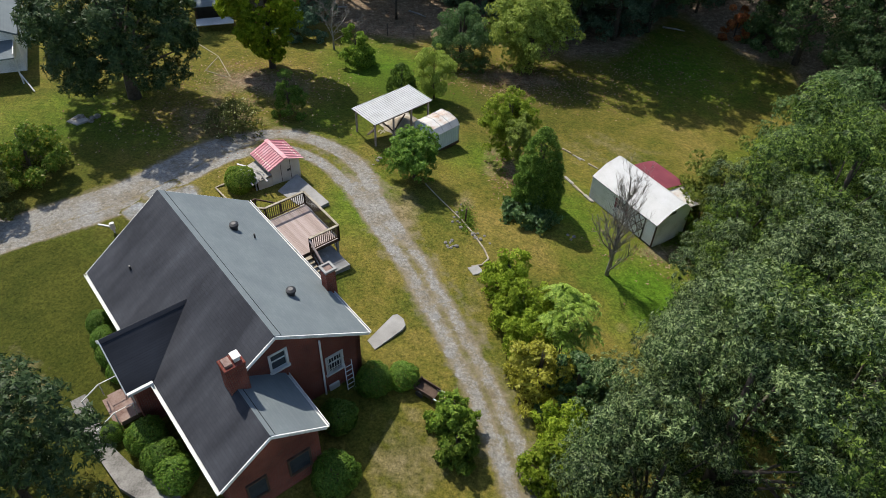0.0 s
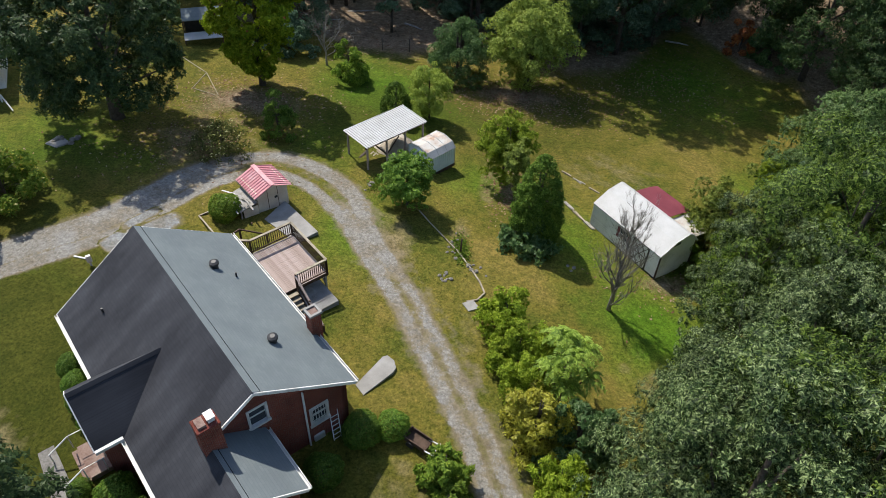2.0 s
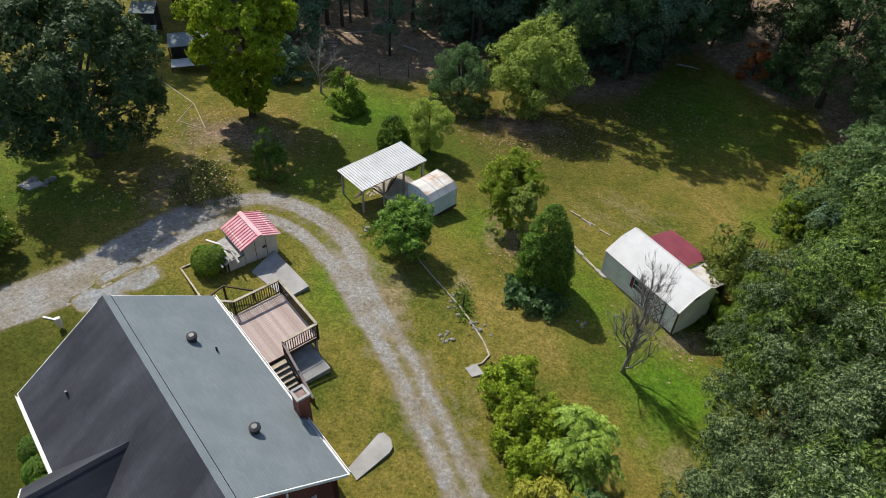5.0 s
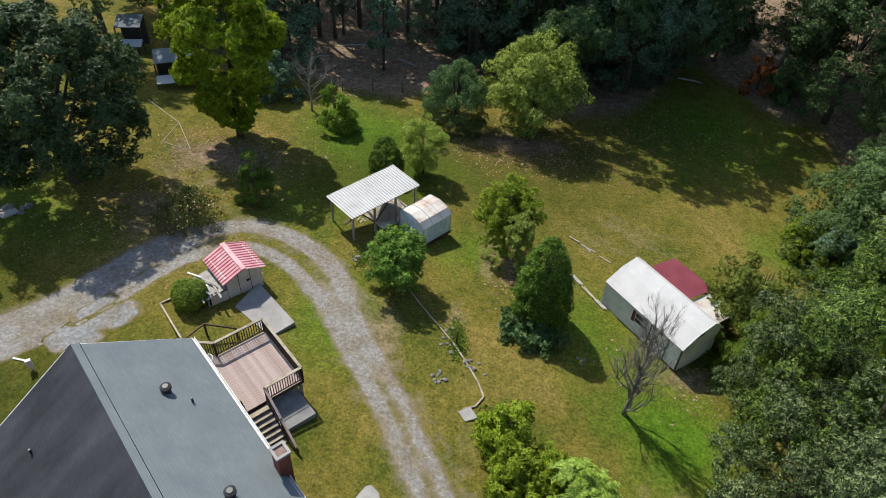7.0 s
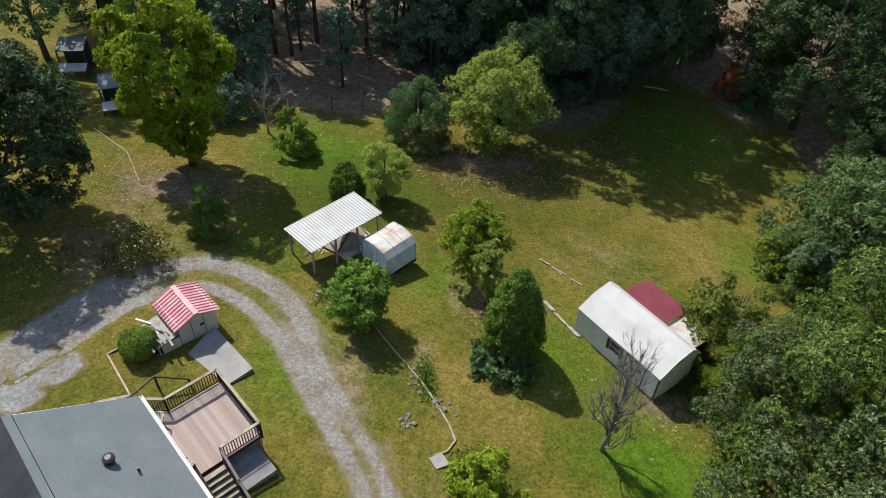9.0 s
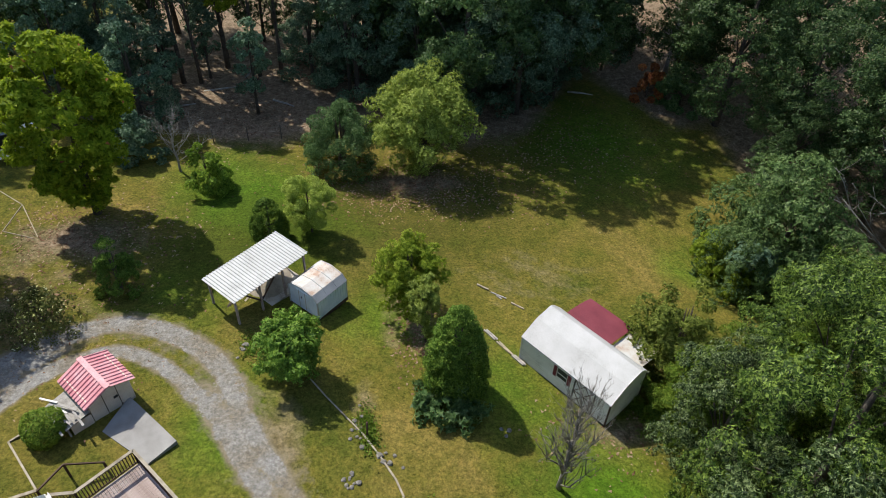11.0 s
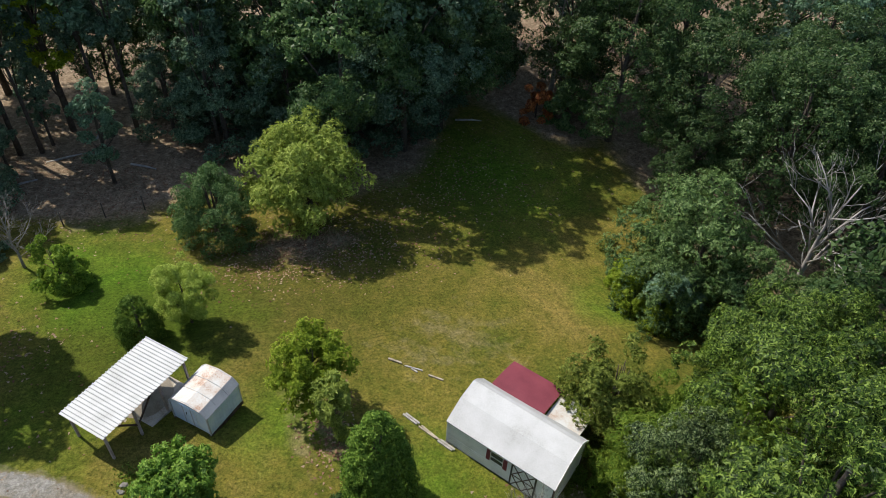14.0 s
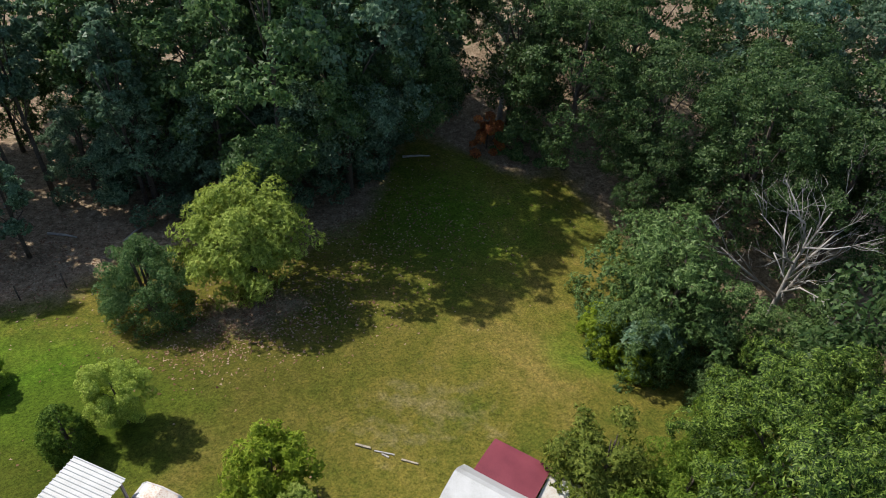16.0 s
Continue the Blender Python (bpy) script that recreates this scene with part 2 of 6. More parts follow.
BARK_PALE = material("pale dead wood", [(0.2, 0.185, 0.165), (0.42, 0.4, 0.37)], 3.0, 0.9, 0.3, 25)
LEAF_OAK = foliage("dark oak leaves", [(0.018, 0.038, 0.011), (0.036, 0.066, 0.019), (0.07, 0.106, 0.035)], 0.5, 0.3, 0.2)
LEAF_SIDE = foliage("deep green woodland leaves", [(0.022, 0.05, 0.014), (0.05, 0.098, 0.028), (0.125, 0.185, 0.066)], 0.48, 0.45, 0.25)
LEAF_WOOD = foliage("woodland leaves", [(0.044, 0.095, 0.03), (0.09, 0.168, 0.052), (0.18, 0.265, 0.098)], 0.45, 0.5, 0.28)
LEAF_LUSH = foliage("bright woodland leaves", [(0.085, 0.155, 0.018), (0.175, 0.28, 0.03), (0.31, 0.41, 0.055)], 0.6, 0.45, 0.15)
LEAF_BLUE = foliage("grey-green woodland leaves", [(0.058, 0.115, 0.064), (0.115, 0.2, 0.112), (0.225, 0.32, 0.2)], 0.45, 0.5, 0.3)
LEAF_THICKET = foliage("layered thicket leaves", [(0.03, 0.062, 0.016), (0.085, 0.155, 0.04), (0.21, 0.3, 0.1)], 0.5, 0.45, 0.25)
LEAF_MAPLE = foliage("yellow-green maple leaves", [(0.15, 0.24, 0.013), (0.3, 0.41, 0.02), (0.46, 0.53, 0.04)], 0.6, 0.54, 0.12)
LEAF_PALE = foliage("pale green leaves", [(0.15, 0.21, 0.035), (0.27, 0.345, 0.058), (0.42, 0.485, 0.11)], 0.6, 0.45, 0.15)
LEAF_SHRUB = foliage("shrub leaves", [(0.075, 0.135, 0.0165), (0.138, 0.222, 0.024), (0.232, 0.307, 0.042)], 0.6, 0.42, 0.15)
LEAF_CEDAR = foliage("cedar sprays", [(0.046, 0.098, 0.013), (0.1, 0.175, 0.023), (0.18, 0.27, 0.042)], 0.6, 0.36, 0.12)
LEAF_HEDGE = foliage("clipped evergreen leaves", [(0.055, 0.12, 0.014), (0.11, 0.205, 0.024), (0.2, 0.3, 0.045)], 0.55, 0.4, 0.2)
LEAF_BROWN = foliage("bronze shrub leaves", [(0.05, 0.066, 0.016), (0.098, 0.118, 0.028), (0.165, 0.175, 0.046)], 0.6, 0.42, 0.12)
LEAF_OLIVE = foliage("olive shrub leaves", [(0.06, 0.085, 0.014), (0.125, 0.165, 0.026), (0.22, 0.255, 0.05)], 0.6, 0.45, 0.12)
LEAF_RUST = foliage("rust-red leaves", [(0.16, 0.05, 0.02), (0.32, 0.1, 0.035), (0.42, 0.18, 0.05)], glow=0.4)
# Wide leaf tones put pale sky glints and dark crown gaps into the colour.
LEAF_NEAR = foliage("tall woodland leaves", [(0.008, 0.02, 0.005), (0.034, 0.066, 0.015), (0.27, 0.34, 0.14)], 0.5, 0.36, 0.22)
LEAF_NEAR_B = foliage("green woodland leaves", [(0.012, 0.03, 0.004), (0.052, 0.104, 0.013), (0.26, 0.36, 0.064)], 0.5, 0.38, 0.2)
LEAF_SUMAC = foliage("sumac leaflets", [(0.1, 0.17, 0.02), (0.18, 0.27, 0.032), (0.3, 0.4, 0.07)], 0.55, 0.4, 0.2)
LEAF_RANK = foliage("overgrown hedgerow leaves", [(0.12, 0.19, 0.014), (0.25, 0.345, 0.026), (0.4, 0.48, 0.055)], 0.6, 0.5, 0.12)
LEAF_YELLOW = foliage("yellowing leaves", [(0.15, 0.15, 0.016), (0.29, 0.275, 0.026), (0.4, 0.4, 0.06)], glow=0.4)
FLOWER = foliage("pale yellow blossom", [(0.38, 0.38, 0.12), (0.5, 0.5, 0.22), (0.6, 0.6, 0.36)])


# ---- mesh building ----
class Geo:
    def __init__(self):
        self.v, self.f = [], []

    def add(self, verts, faces, m=None):
        k = len(self.v)
        self.v += [tuple(m @ Vector(p)) if m else tuple(p) for p in verts]
        self.f += [tuple(k + i for i in q) for q in faces]
        return self

    def box(self, x0, y0, z0, x1, y1, z1, m=None, c=0.0):
        """A box with chamfered upright edges and top where c is given."""
        x0, x1, y0, y1, z0, z1 = min(x0, x1), max(x0, x1), min(y0, y1), max(y0, y1), min(z0, z1), max(z0, z1)
        if not c:
            vs = [(x, y, z) for z in (z0, z1) for x, y in ((x0, y0), (x1, y0), (x1, y1), (x0, y1))]
            return self.add(vs, [(3, 2, 1, 0), (4, 5, 6, 7), (0, 1, 5, 4), (1, 2, 6, 5), (2, 3, 7, 6), (3, 0, 4, 7)], m)
        ring = [(x0 + c, y0), (x1 - c, y0), (x1, y0 + c), (x1, y1 - c), (x1 - c, y1), (x0 + c, y1), (x0, y1 - c), (x0, y0 + c)]
        mx, my = (x0 + x1) / 2, (y0 + y1) / 2
        top = [(x + math.copysign(c * 0.7, mx - x), y + math.copysign(c * 0.7, my - y)) for x, y in ring]
        vs = [(*p, z0) for p in ring] + [(*p, z1 - c) for p in ring] + [(*p, z1) for p in top]
        fs = [tuple(range(7, -1, -1)), tuple(range(16, 24))]
        fs += [(r * 8 + i, r * 8 + (i + 1) % 8, r * 8 + 8 + (i + 1) % 8, r * 8 + 8 + i) for r in (0, 1) for i in range(8)]
        return self.add(vs, fs, m)

    def plate(self, pts, down, m=None):
        """A flat polygon with the thickness given by the vector down."""
        n = len(pts)
        low = [tuple(Vector(p) + Vector(down)) for p in pts]
        return self.add(list(pts) + low, [tuple(range(n)), tuple(range(2 * n - 1, n - 1, -1))] + [(i, n + i, n + (i + 1) % n, (i + 1) % n) for i in range(n)], m)

    def beam(self, a, b, w, h, m=None):
        """A squared timber from a to b, w wide and h high."""
        a, b = Vector(a), Vector(b)
        d = (b - a).normalized()
        side = d.cross((0, 0, 1)) if abs(d.z) < 0.98 else Vector((1, 0, 0))
        side.normalize()
        up = side.cross(d)
        vs = [p + side * (sx * w / 2) + up * (sz * h / 2) for p in (a, b) for sx, sz in ((-1, -1), (1, -1), (1, 1), (-1, 1))]
        return self.add(vs, [(0, 1, 2, 3), (7, 6, 5, 4), (0, 4, 5, 1), (1, 5, 6, 2), (2, 6, 7, 3), (3, 7, 4, 0)], m)

    def tube(self, pts, radii, sides=7):
        pts = [Vector(p) for p in pts]
        vs, fs = [], []
        for i, p in enumerate(pts):
            d = (pts[min(i + 1, len(pts) - 1)] - pts[max(i - 1, 0)]).normalized()
            side = d.cross((0.3, 0.2, 1)) if abs(d.z) < 0.9 else d.cross((1, 0.1, 0))
            side.normalize()
            up = side.cross(d)
            vs += [p + (side * math.cos(math.tau * k / sides) + up * math.sin(math.tau * k / sides)) * radii[i] for k in range(sides)]
        for i in range(len(pts) - 1):
            fs += [(i * sides + k, i * sides + (k + 1) % sides, (i + 1) * sides + (k + 1) % sides, (i + 1) * sides + k) for k in range(sides)]
        fs += [tuple(range(sides - 1, -1, -1)), tuple(range((len(pts) - 1) * sides, len(pts) * sides))]
        return self.add(vs, fs)

    def mesh(self, name, mat, smooth=False):
        me = bpy.data.meshes.new(name)
        me.from_pydata(self.v, [], self.f)
        me.materials.append(mat)
        if smooth:
            me.shade_smooth()
        return me


def part(name, geo, mat, parent, label="", smooth=False):
    ob = new(name, geo.mesh(name, mat, smooth) if isinstance(geo, Geo) else geo)
    ob.parent = parent
    return tagged(ob, label)


def thing(name, label, category, m, group="", kind=""):
    ob = new(name)
    ob.matrix_world = m
    ob.empty_display_size = 0.3
    return tagged(ob, label, category, group, kind)


def solid(name, geo, mat, m, label, category="", group="", kind="", smooth=False):
    ob = new(name, geo.mesh(name, mat, smooth))
    ob.matrix_world = m
    return tagged(ob, label, category, group, kind)


# ---- ground ----
def ground_z(x, y):
    """The lie of the land: it falls away to the east and to the woods behind."""
    u, v = np.clip(x, -36, 42) / 20, (np.clip(y, 13, 84) - 35) / 20
    return -0.519 - 2.16 * u - 1.441 * v - 0.412 * u * v - 0.641 * u**2 - 0.752 * v**2 + 0.083 * u**3 + 0.3 * v**3 + 0.618 * u**2 * v + 0.44 * u * v**2


def spot(x, y, turn=0.0, scale=1.0, dz=0.0):
    return pose(x, y, float(ground_z(x, y)) + dz, 0, 0, turn) @ Matrix.Scale(scale, 4)


def near_line(x, y, line):
    """The distance from a polyline, and how far along it."""
    best = np.full(np.shape(x), 1e9)
    for (ax, ay), (bx, by) in zip(line, line[1:]):
        dx, dy = bx - ax, by - ay
        t = np.clip(((x - ax) * dx + (y - ay) * dy) / (dx * dx + dy * dy), 0, 1)
        best = np.minimum(best, np.hypot(x - ax - t * dx, y - ay - t * dy))
    return best


def bump_at(x, y, cx, cy, rx, ry):
    return np.exp(-(((x - cx) / rx) ** 2 + ((y - cy) / ry) ** 2))


def layers(x, y):
    """How lush, worn and leaf-strewn the ground is at a place, and how far painted shade deepens it."""
    lush = 0.4 * bump_at(x, y, -7, 47, 5, 4) + 0.8 * bump_at(x, y, 14, 30, 4.5, 5) + 0.55 * bump_at(x, y, -4, 56, 5, 4) + 0.7 * bump_at(x, y, 24, 64, 9, 8)
    lush = lush + 0.55 * bump_at(x, y, -5, 36, 3, 5) + 0.6 * bump_at(x, y, -26, 42, 7, 6) + 0.6 * bump_at(x, y, 10, 38, 3, 3) + 0.6 * bump_at(x, y, 4, 43, 3, 3) + 0.5 * bump_at(x, y, 26, 48, 3, 3)
    lush = lush + 0.55 * bump_at(x, y, -1, 52, 6, 5) + 0.45 * bump_at(x, y, -6, 60, 5, 4) + 0.5 * bump_at(x, y, -21, 29, 4, 3)
    worn = 0.8 * bump_at(x, y, -1.8, 34.5, 1.6, 4.5) + 0.8 * bump_at(x, y, -22, 19, 5, 4) + 0.5 * bump_at(x, y, 2.5, 37, 0.9, 2.5) + 0.5 * bump_at(x, y, 4.5, 43, 1.0, 5) + 0.45 * bump_at(x, y, 15, 47, 7, 5)
    worn = worn + 0.55 * bump_at(x, y, -0.5, 17, 3, 4) + 0.5 * bump_at(x, y, 13, 26, 2.5, 3) + 0.4 * bump_at(x, y, 3.0, 27, 1.2, 8)
    back = 65.6 + 1.2 * np.sin(x * 0.35) + 9.0 * np.exp(-(((x - 27) / 5.0) ** 2))
    litter = 1 / (1 + np.exp(-(y - back) / 1.4)) / (1 + np.exp(-(x + 18.5) / 1.2))
    side = 1 / (1 + np.exp(-(x - (36.5 - 0.2 * np.clip(50 - y, 0, 30))) / 1.2))
    litter = np.maximum(litter, side)
    litter = litter + 0.7 * bump_at(x, y, 8, 58.5, 5, 2.5) + 0.62 * bump_at(x, y, -14.5, 51.5, 5.5, 3.5) + 0.5 * bump_at(x, y, -16, 44, 6, 4) + 0.6 * bump_at(x, y, 6.2, 42, 1.2, 3) + 0.6 * bump_at(x, y, 16, 34.4, 3, 1.6)
    # deep puts shade into the turf: maple's shadow, dimmer left lawn, darker patches
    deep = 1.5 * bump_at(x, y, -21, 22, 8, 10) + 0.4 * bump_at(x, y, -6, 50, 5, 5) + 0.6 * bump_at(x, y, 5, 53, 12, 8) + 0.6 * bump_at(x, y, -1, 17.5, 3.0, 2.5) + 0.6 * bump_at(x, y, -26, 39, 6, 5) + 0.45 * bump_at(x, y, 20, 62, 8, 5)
    return lush, worn, np.clip(litter, 0, 1), deep


def land(name, xs, ys, mat, extra=None, lift=0.0, places=None):
    """A sheet over a grid (or over given places), lying on the land."""
    gx, gy = np.meshgrid(xs, ys) if places is None else places
    nr, nc = gx.shape
    gz = ground_z(gx, gy) + lift
    idx = np.arange(nr * nc).reshape(nr, nc)
    quads = np.stack([idx[:-1, :-1], idx[:-1, 1:], idx[1:, 1:], idx[1:, :-1]], -1).reshape(-1, 4)
    me = bpy.data.meshes.new(name)
    me.from_pydata(np.stack([gx, gy, gz], -1).reshape(-1, 3).tolist(), [], quads.tolist())
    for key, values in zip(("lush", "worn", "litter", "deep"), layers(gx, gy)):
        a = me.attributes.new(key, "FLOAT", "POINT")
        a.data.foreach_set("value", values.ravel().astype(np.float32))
    if extra is not None:
        me.attributes.new("gravel", "FLOAT", "POINT").data.foreach_set("value", np.asarray(extra).ravel().astype(np.float32))
    me.materials.append(mat)
    me.shade_smooth()
    return new(name, me)


def spread(lo, hi, step, far):
    inner = np.arange(lo, hi + step / 2, step)
    out = [10, 30, 80, 200, 600, 1500]
    return np.r_[[lo - o for o in out[::-1]], inner, [hi + o for o in out]]


tagged(land("ground", spread(-46, 60, 0.5, 0), spread(-4, 96, 0.5, 0), GRASS), "mown olive-green lawn with dry straw patches, leaf litter and painted shade", "ground", kind="structure")

DRIVE = [(-40, 22.5), (-33, 26), (-27, 29.5), (-22.5, 32.2), (-19.2, 34.6), (-16.9, 37.6), (-14.8, 40.4), (-12.6, 41.9), (-10.4, 42.6), (-8.2, 41.9), (-6.3, 40.4), (-4.9, 38.4), (-3.9, 36.2), (-2.5, 33.4), (-1.15, 31.0), (0.45, 27.6), (1.85, 24.4), (3.2, 21.2), (4.3, 17.8), (5.4, 14.0), (7.0, 7.0)]


def glide(line, steps):
    """A smooth line through the given places (Catmull-Rom)."""
    pts = [Vector(p) for p in line]
    pts = [pts[0] * 2 - pts[1]] + pts + [pts[-1] * 2 - pts[-2]]
    out = []
    for i in range(1, len(pts) - 2):
        a, b, c, d = pts[i - 1 : i + 3]
        for k in range(steps):
            t = k / steps
            out.append(0.5 * (2 * b + (c - a) * t + (2 * a - 5 * b + 4 * c - d) * t * t + (3 * b - a - 3 * c + d) * t**3))
    return out + [pts[-2]]


def driveway():
    """The gravel sheet: two tracks with a grassier crown, fading into dust and grass."""
    mid = glide(DRIVE, 10)
    gx, gy = [], []
    gg = []
    for i, p in enumerate(mid):
        d = (mid[min(i + 1, len(mid) - 1)] - mid[max(i - 1, 0)]).normalized()
        side = Vector((-d.y, d.x))
        leg = min(1, max(0, (40.0 - p.y) / 3.5)) if p.x > -8 else 0.0
        row_x, row_y, row_g = [], [], []
        for s in np.linspace(-3.0, 3.0, 36):
            x, y = p.x + side.x * s, p.y + side.y * s
            f = abs(s)
            g_leg = (0.56 + 0.3 * min(1, max(0, (p.y - 31.5) / 3))) * math.exp(-(((s + 0.1) / 1.05) ** 4)) + 0.16 * math.exp(-(((f - 0.7) / 0.3) ** 2)) - 0.2 * math.exp(-((s / 0.25) ** 2)) + 0.26 * math.exp(-(((s - 1.5) / 0.45) ** 2)) + 0.14 * math.exp(-(((s + 1.5) / 0.4) ** 2))
            bend = min(1, max(0, (p.x + 15.0) / 3.0))
            g = (0.95 - 0.22 * bend) * math.exp(-(((s + 1.15) / 0.45) ** 4)) + 0.92 * math.exp(-(((s - 0.85) / 0.6) ** 4)) + (0.85 - 0.58 * bend) * math.exp(-(((s + 0.15) / 0.5) ** 2))
            g = g + 0.25 * math.exp(-(((f - 1.7) / 0.35) ** 2)) - 0.3 * max(0, f - 2.0)
            g = g + (g_leg - g) * leg
            row_x.append(x), row_y.append(y), row_g.append(g - 0.25 * max(0, f - 2.6))
        gx.append(row_x), gy.append(row_y), gg.append(row_g)
    return land("driveway", None, None, GRAVEL, np.array(gg), np.tile(0.03 - 0.12 * np.clip(np.abs(np.linspace(-3.0, 3.0, 36)) - 2.55, 0, 1), (len(gx), 1)), (np.array(gx), np.array(gy)))


tagged(driveway(), "grey gravel driveway with grass growing through it", "driveway", kind="structure")


def apron():
    """The bare stony turnout between the bend of the drive and the house: long patches with grass between."""
    gx, gy = np.meshgrid(np.arange(-21.0, -12.6, 0.2), np.arange(29.6, 38.2, 0.2))
    along, across = (gx + 16.5) * 0.63 + (gy - 34.0) * 0.777, (gx + 16.5) * 0.777 - (gy - 34.0) * 0.63
    g = 1.1 * np.exp(-(((along - 0.2) / 2.1) ** 4) - (across / 0.8) ** 4) + 0.8 * np.exp(-(((along + 1.7) / 0.8) ** 4) - ((across + 0.7) / 0.7) ** 4)
    g = g + 0.85 * np.exp(-(((along - 0.6) / 1.3) ** 4) - ((across + 1.5) / 0.4) ** 4) - 0.8 * bump_at(gx, gy, -16.2, 33.8, 0.7, 0.35) - 0.5 * bump_at(gx, gy, -15.4, 34.9, 0.4, 0.5)
    return land("apron", None, None, TURNOUT, g, np.clip(0.5 * g, 0, 0.096) - 0.06, (gx, gy))


tagged(apron(), "grey stony turnout beside the driveway with grass patches", "driveway", kind="structure")


# ---- trees and shrubs ----
def leaf_mesh(name, at, out, size, mat, rng, slim=0.55, droop=0.0, whorl=1, fern=False, ways=None):
    """Small leaves at the given places, facing roughly outward: singly, in whorls that spread like stars, or in pairs along a hanging stalk. ways: where each leaf points, if that is set."""
    n = len(at)
    size = np.broadcast_to(size, n)
    nor = out + rng.normal(0, 0.85 if whorl == 1 else 0.45, (n, 3)) + (0, 0, 0.3)
    nor /= np.linalg.norm(nor, axis=1, keepdims=True) + 1e-9
    tan = np.cross(nor, rng.normal(0, 1, (n, 3)))
    tan /= np.linalg.norm(tan, axis=1, keepdims=True) + 1e-9
    if ways is not None:
        tan = ways + rng.normal(0, 0.1, (n, 3))
        tan /= np.linalg.norm(tan, axis=1, keepdims=True)
    if fern:
        tan[:, 2] -= droop
        tan /= np.linalg.norm(tan, axis=1, keepdims=True) + 1e-9
        side = np.cross(nor, tan)
        side /= np.linalg.norm(side, axis=1, keepdims=True) + 1e-9
        k = np.tile(np.arange(whorl), n)
        stalk, side, nor = np.repeat(tan, whorl, 0), np.repeat(side, whorl, 0), np.repeat(nor, whorl, 0)
        size = np.repeat(size * rng.uniform(0.8, 1.25, n), whorl)
        at = np.repeat(at, whorl, 0) + stalk * ((k // 2 + 0.2) * size * 0.62)[:, None]
        tan = stalk * 0.62 + side * np.where(k % 2, 0.78, -0.78)[:, None] + rng.normal(0, 0.12, (len(k), 3))
        n, droop = n * whorl, 0.0
    elif whorl > 1:
        turn = np.tile(np.arange(whorl) * math.tau / whorl, n) + rng.normal(0, 0.35, n * whorl)
        nor, tan, at = np.repeat(nor, whorl, 0), np.repeat(tan, whorl, 0), np.repeat(at, whorl, 0)
        tan = tan * np.cos(turn)[:, None] + np.cross(nor, tan) * np.sin(turn)[:, None]
        n, size = n * whorl, np.repeat(size, whorl)
        tan = tan + nor * rng.normal(0.05, 0.3, (n, 1))
    tan[:, 2] -= droop
    tan /= np.linalg.norm(tan, axis=1, keepdims=True) + 1e-9
    side = np.cross(nor, tan)
    side /= np.linalg.norm(side, axis=1, keepdims=True) + 1e-9
    ln = (size * rng.uniform(0.65, 1.4, n))[:, None]
    wd = ln * slim * 0.62
    if whorl > 1:
        at = at + tan * ln * 0.45
    tri = np.stack([at + side * wd - tan * ln * 0.3, at + tan * ln * 0.62, at - side * wd - tan * ln * 0.42], 1)
    me = bpy.data.meshes.new(name)
    me.vertices.add(3 * n)
    me.vertices.foreach_set("co", tri.astype(np.float32).ravel())
    me.loops.add(3 * n)
    me.loops.foreach_set("vertex_index", np.arange(3 * n, dtype=np.int32))
    me.polygons.add(n)
    me.polygons.foreach_set("loop_start", np.arange(0, 3 * n, 3, dtype=np.int32))
    me.polygons.foreach_set("loop_total", np.full(n, 3, dtype=np.int32))
    me.update(calc_edges=True)
    me.validate()
    me.materials.append(mat)
    return me


def crown_places(rng, count, width, low, top, clumps, shape="round", inner=0.5, ragged=0.2):
    """Places and outward ways of leaves, gathered in clumps on an uneven crown between the heights low and top."""
    half, mid, tall = width / 2, (low + top) / 2, (top - low) / 2
    d = rng.normal(0, 1, (clumps, 3))
    d /= np.linalg.norm(d, axis=1, keepdims=True)
    d[:, 2] = np.where((d[:, 2] < -0.2) & (rng.random(clumps) < 0.5), -d[:, 2], d[:, 2])
    reach = rng.uniform(inner, 1.0, clumps) ** 0.6 * (1 + rng.normal(0, ragged, clumps)).clip(0.7, 1.25)
    size = half * rng.uniform(0.19, 0.36, clumps) * (9.0 / max(clumps, 9)) ** 0.16
    c = d * reach[:, None] * (half - size[:, None] * 0.5) if shape == "round" else d * reach[:, None] * half
    z = mid + c[:, 2] / half * (tall - 0.1 * half)
    if shape == "cone":
        h = rng.uniform(0, 1, clumps) ** 1.2
        a = rng.uniform(0, math.tau, clumps)
        r = half * np.minimum(1.0, 0.82 + 0.8 * h) * (1 - h**2.3) ** 0.62 * rng.uniform(0.74, 0.9, clumps)
        size = half * rng.uniform(0.14, 0.24, clumps) * (1.1 - 0.5 * h)
        c = np.stack([r * np.cos(a), r * np.sin(a), 0 * a], 1)
        z = low + h * (top - low - 0.15 * half)
    if shape == "dome":
        z = low + np.abs(d[:, 2]) * reach * (top - low - size)
    c = np.stack([c[:, 0], c[:, 1], z], 1)
    which = rng.choice(clumps, count, p=size**2 / (size**2).sum())
    e = rng.normal(0, 1, (count, 3))
    e /= np.linalg.norm(e, axis=1, keepdims=True)
    e[:, 2] = np.where((e[:, 2] < -0.3) & (rng.random(count) < 0.7), -e[:, 2], e[:, 2])
    rad = size[which] * rng.uniform(0.5, 1.08, count) ** 0.5
    at = c[which] + e * rad[:, None] * (1, 1, 0.85)
    centre = at - (0, 0, mid)
    centre /= np.linalg.norm(centre, axis=1, keepdims=True) + 1e-9
    keep = at[:, 2] > 0.06
    return at[keep], (0.75 * e + 0.45 * centre)[keep], c


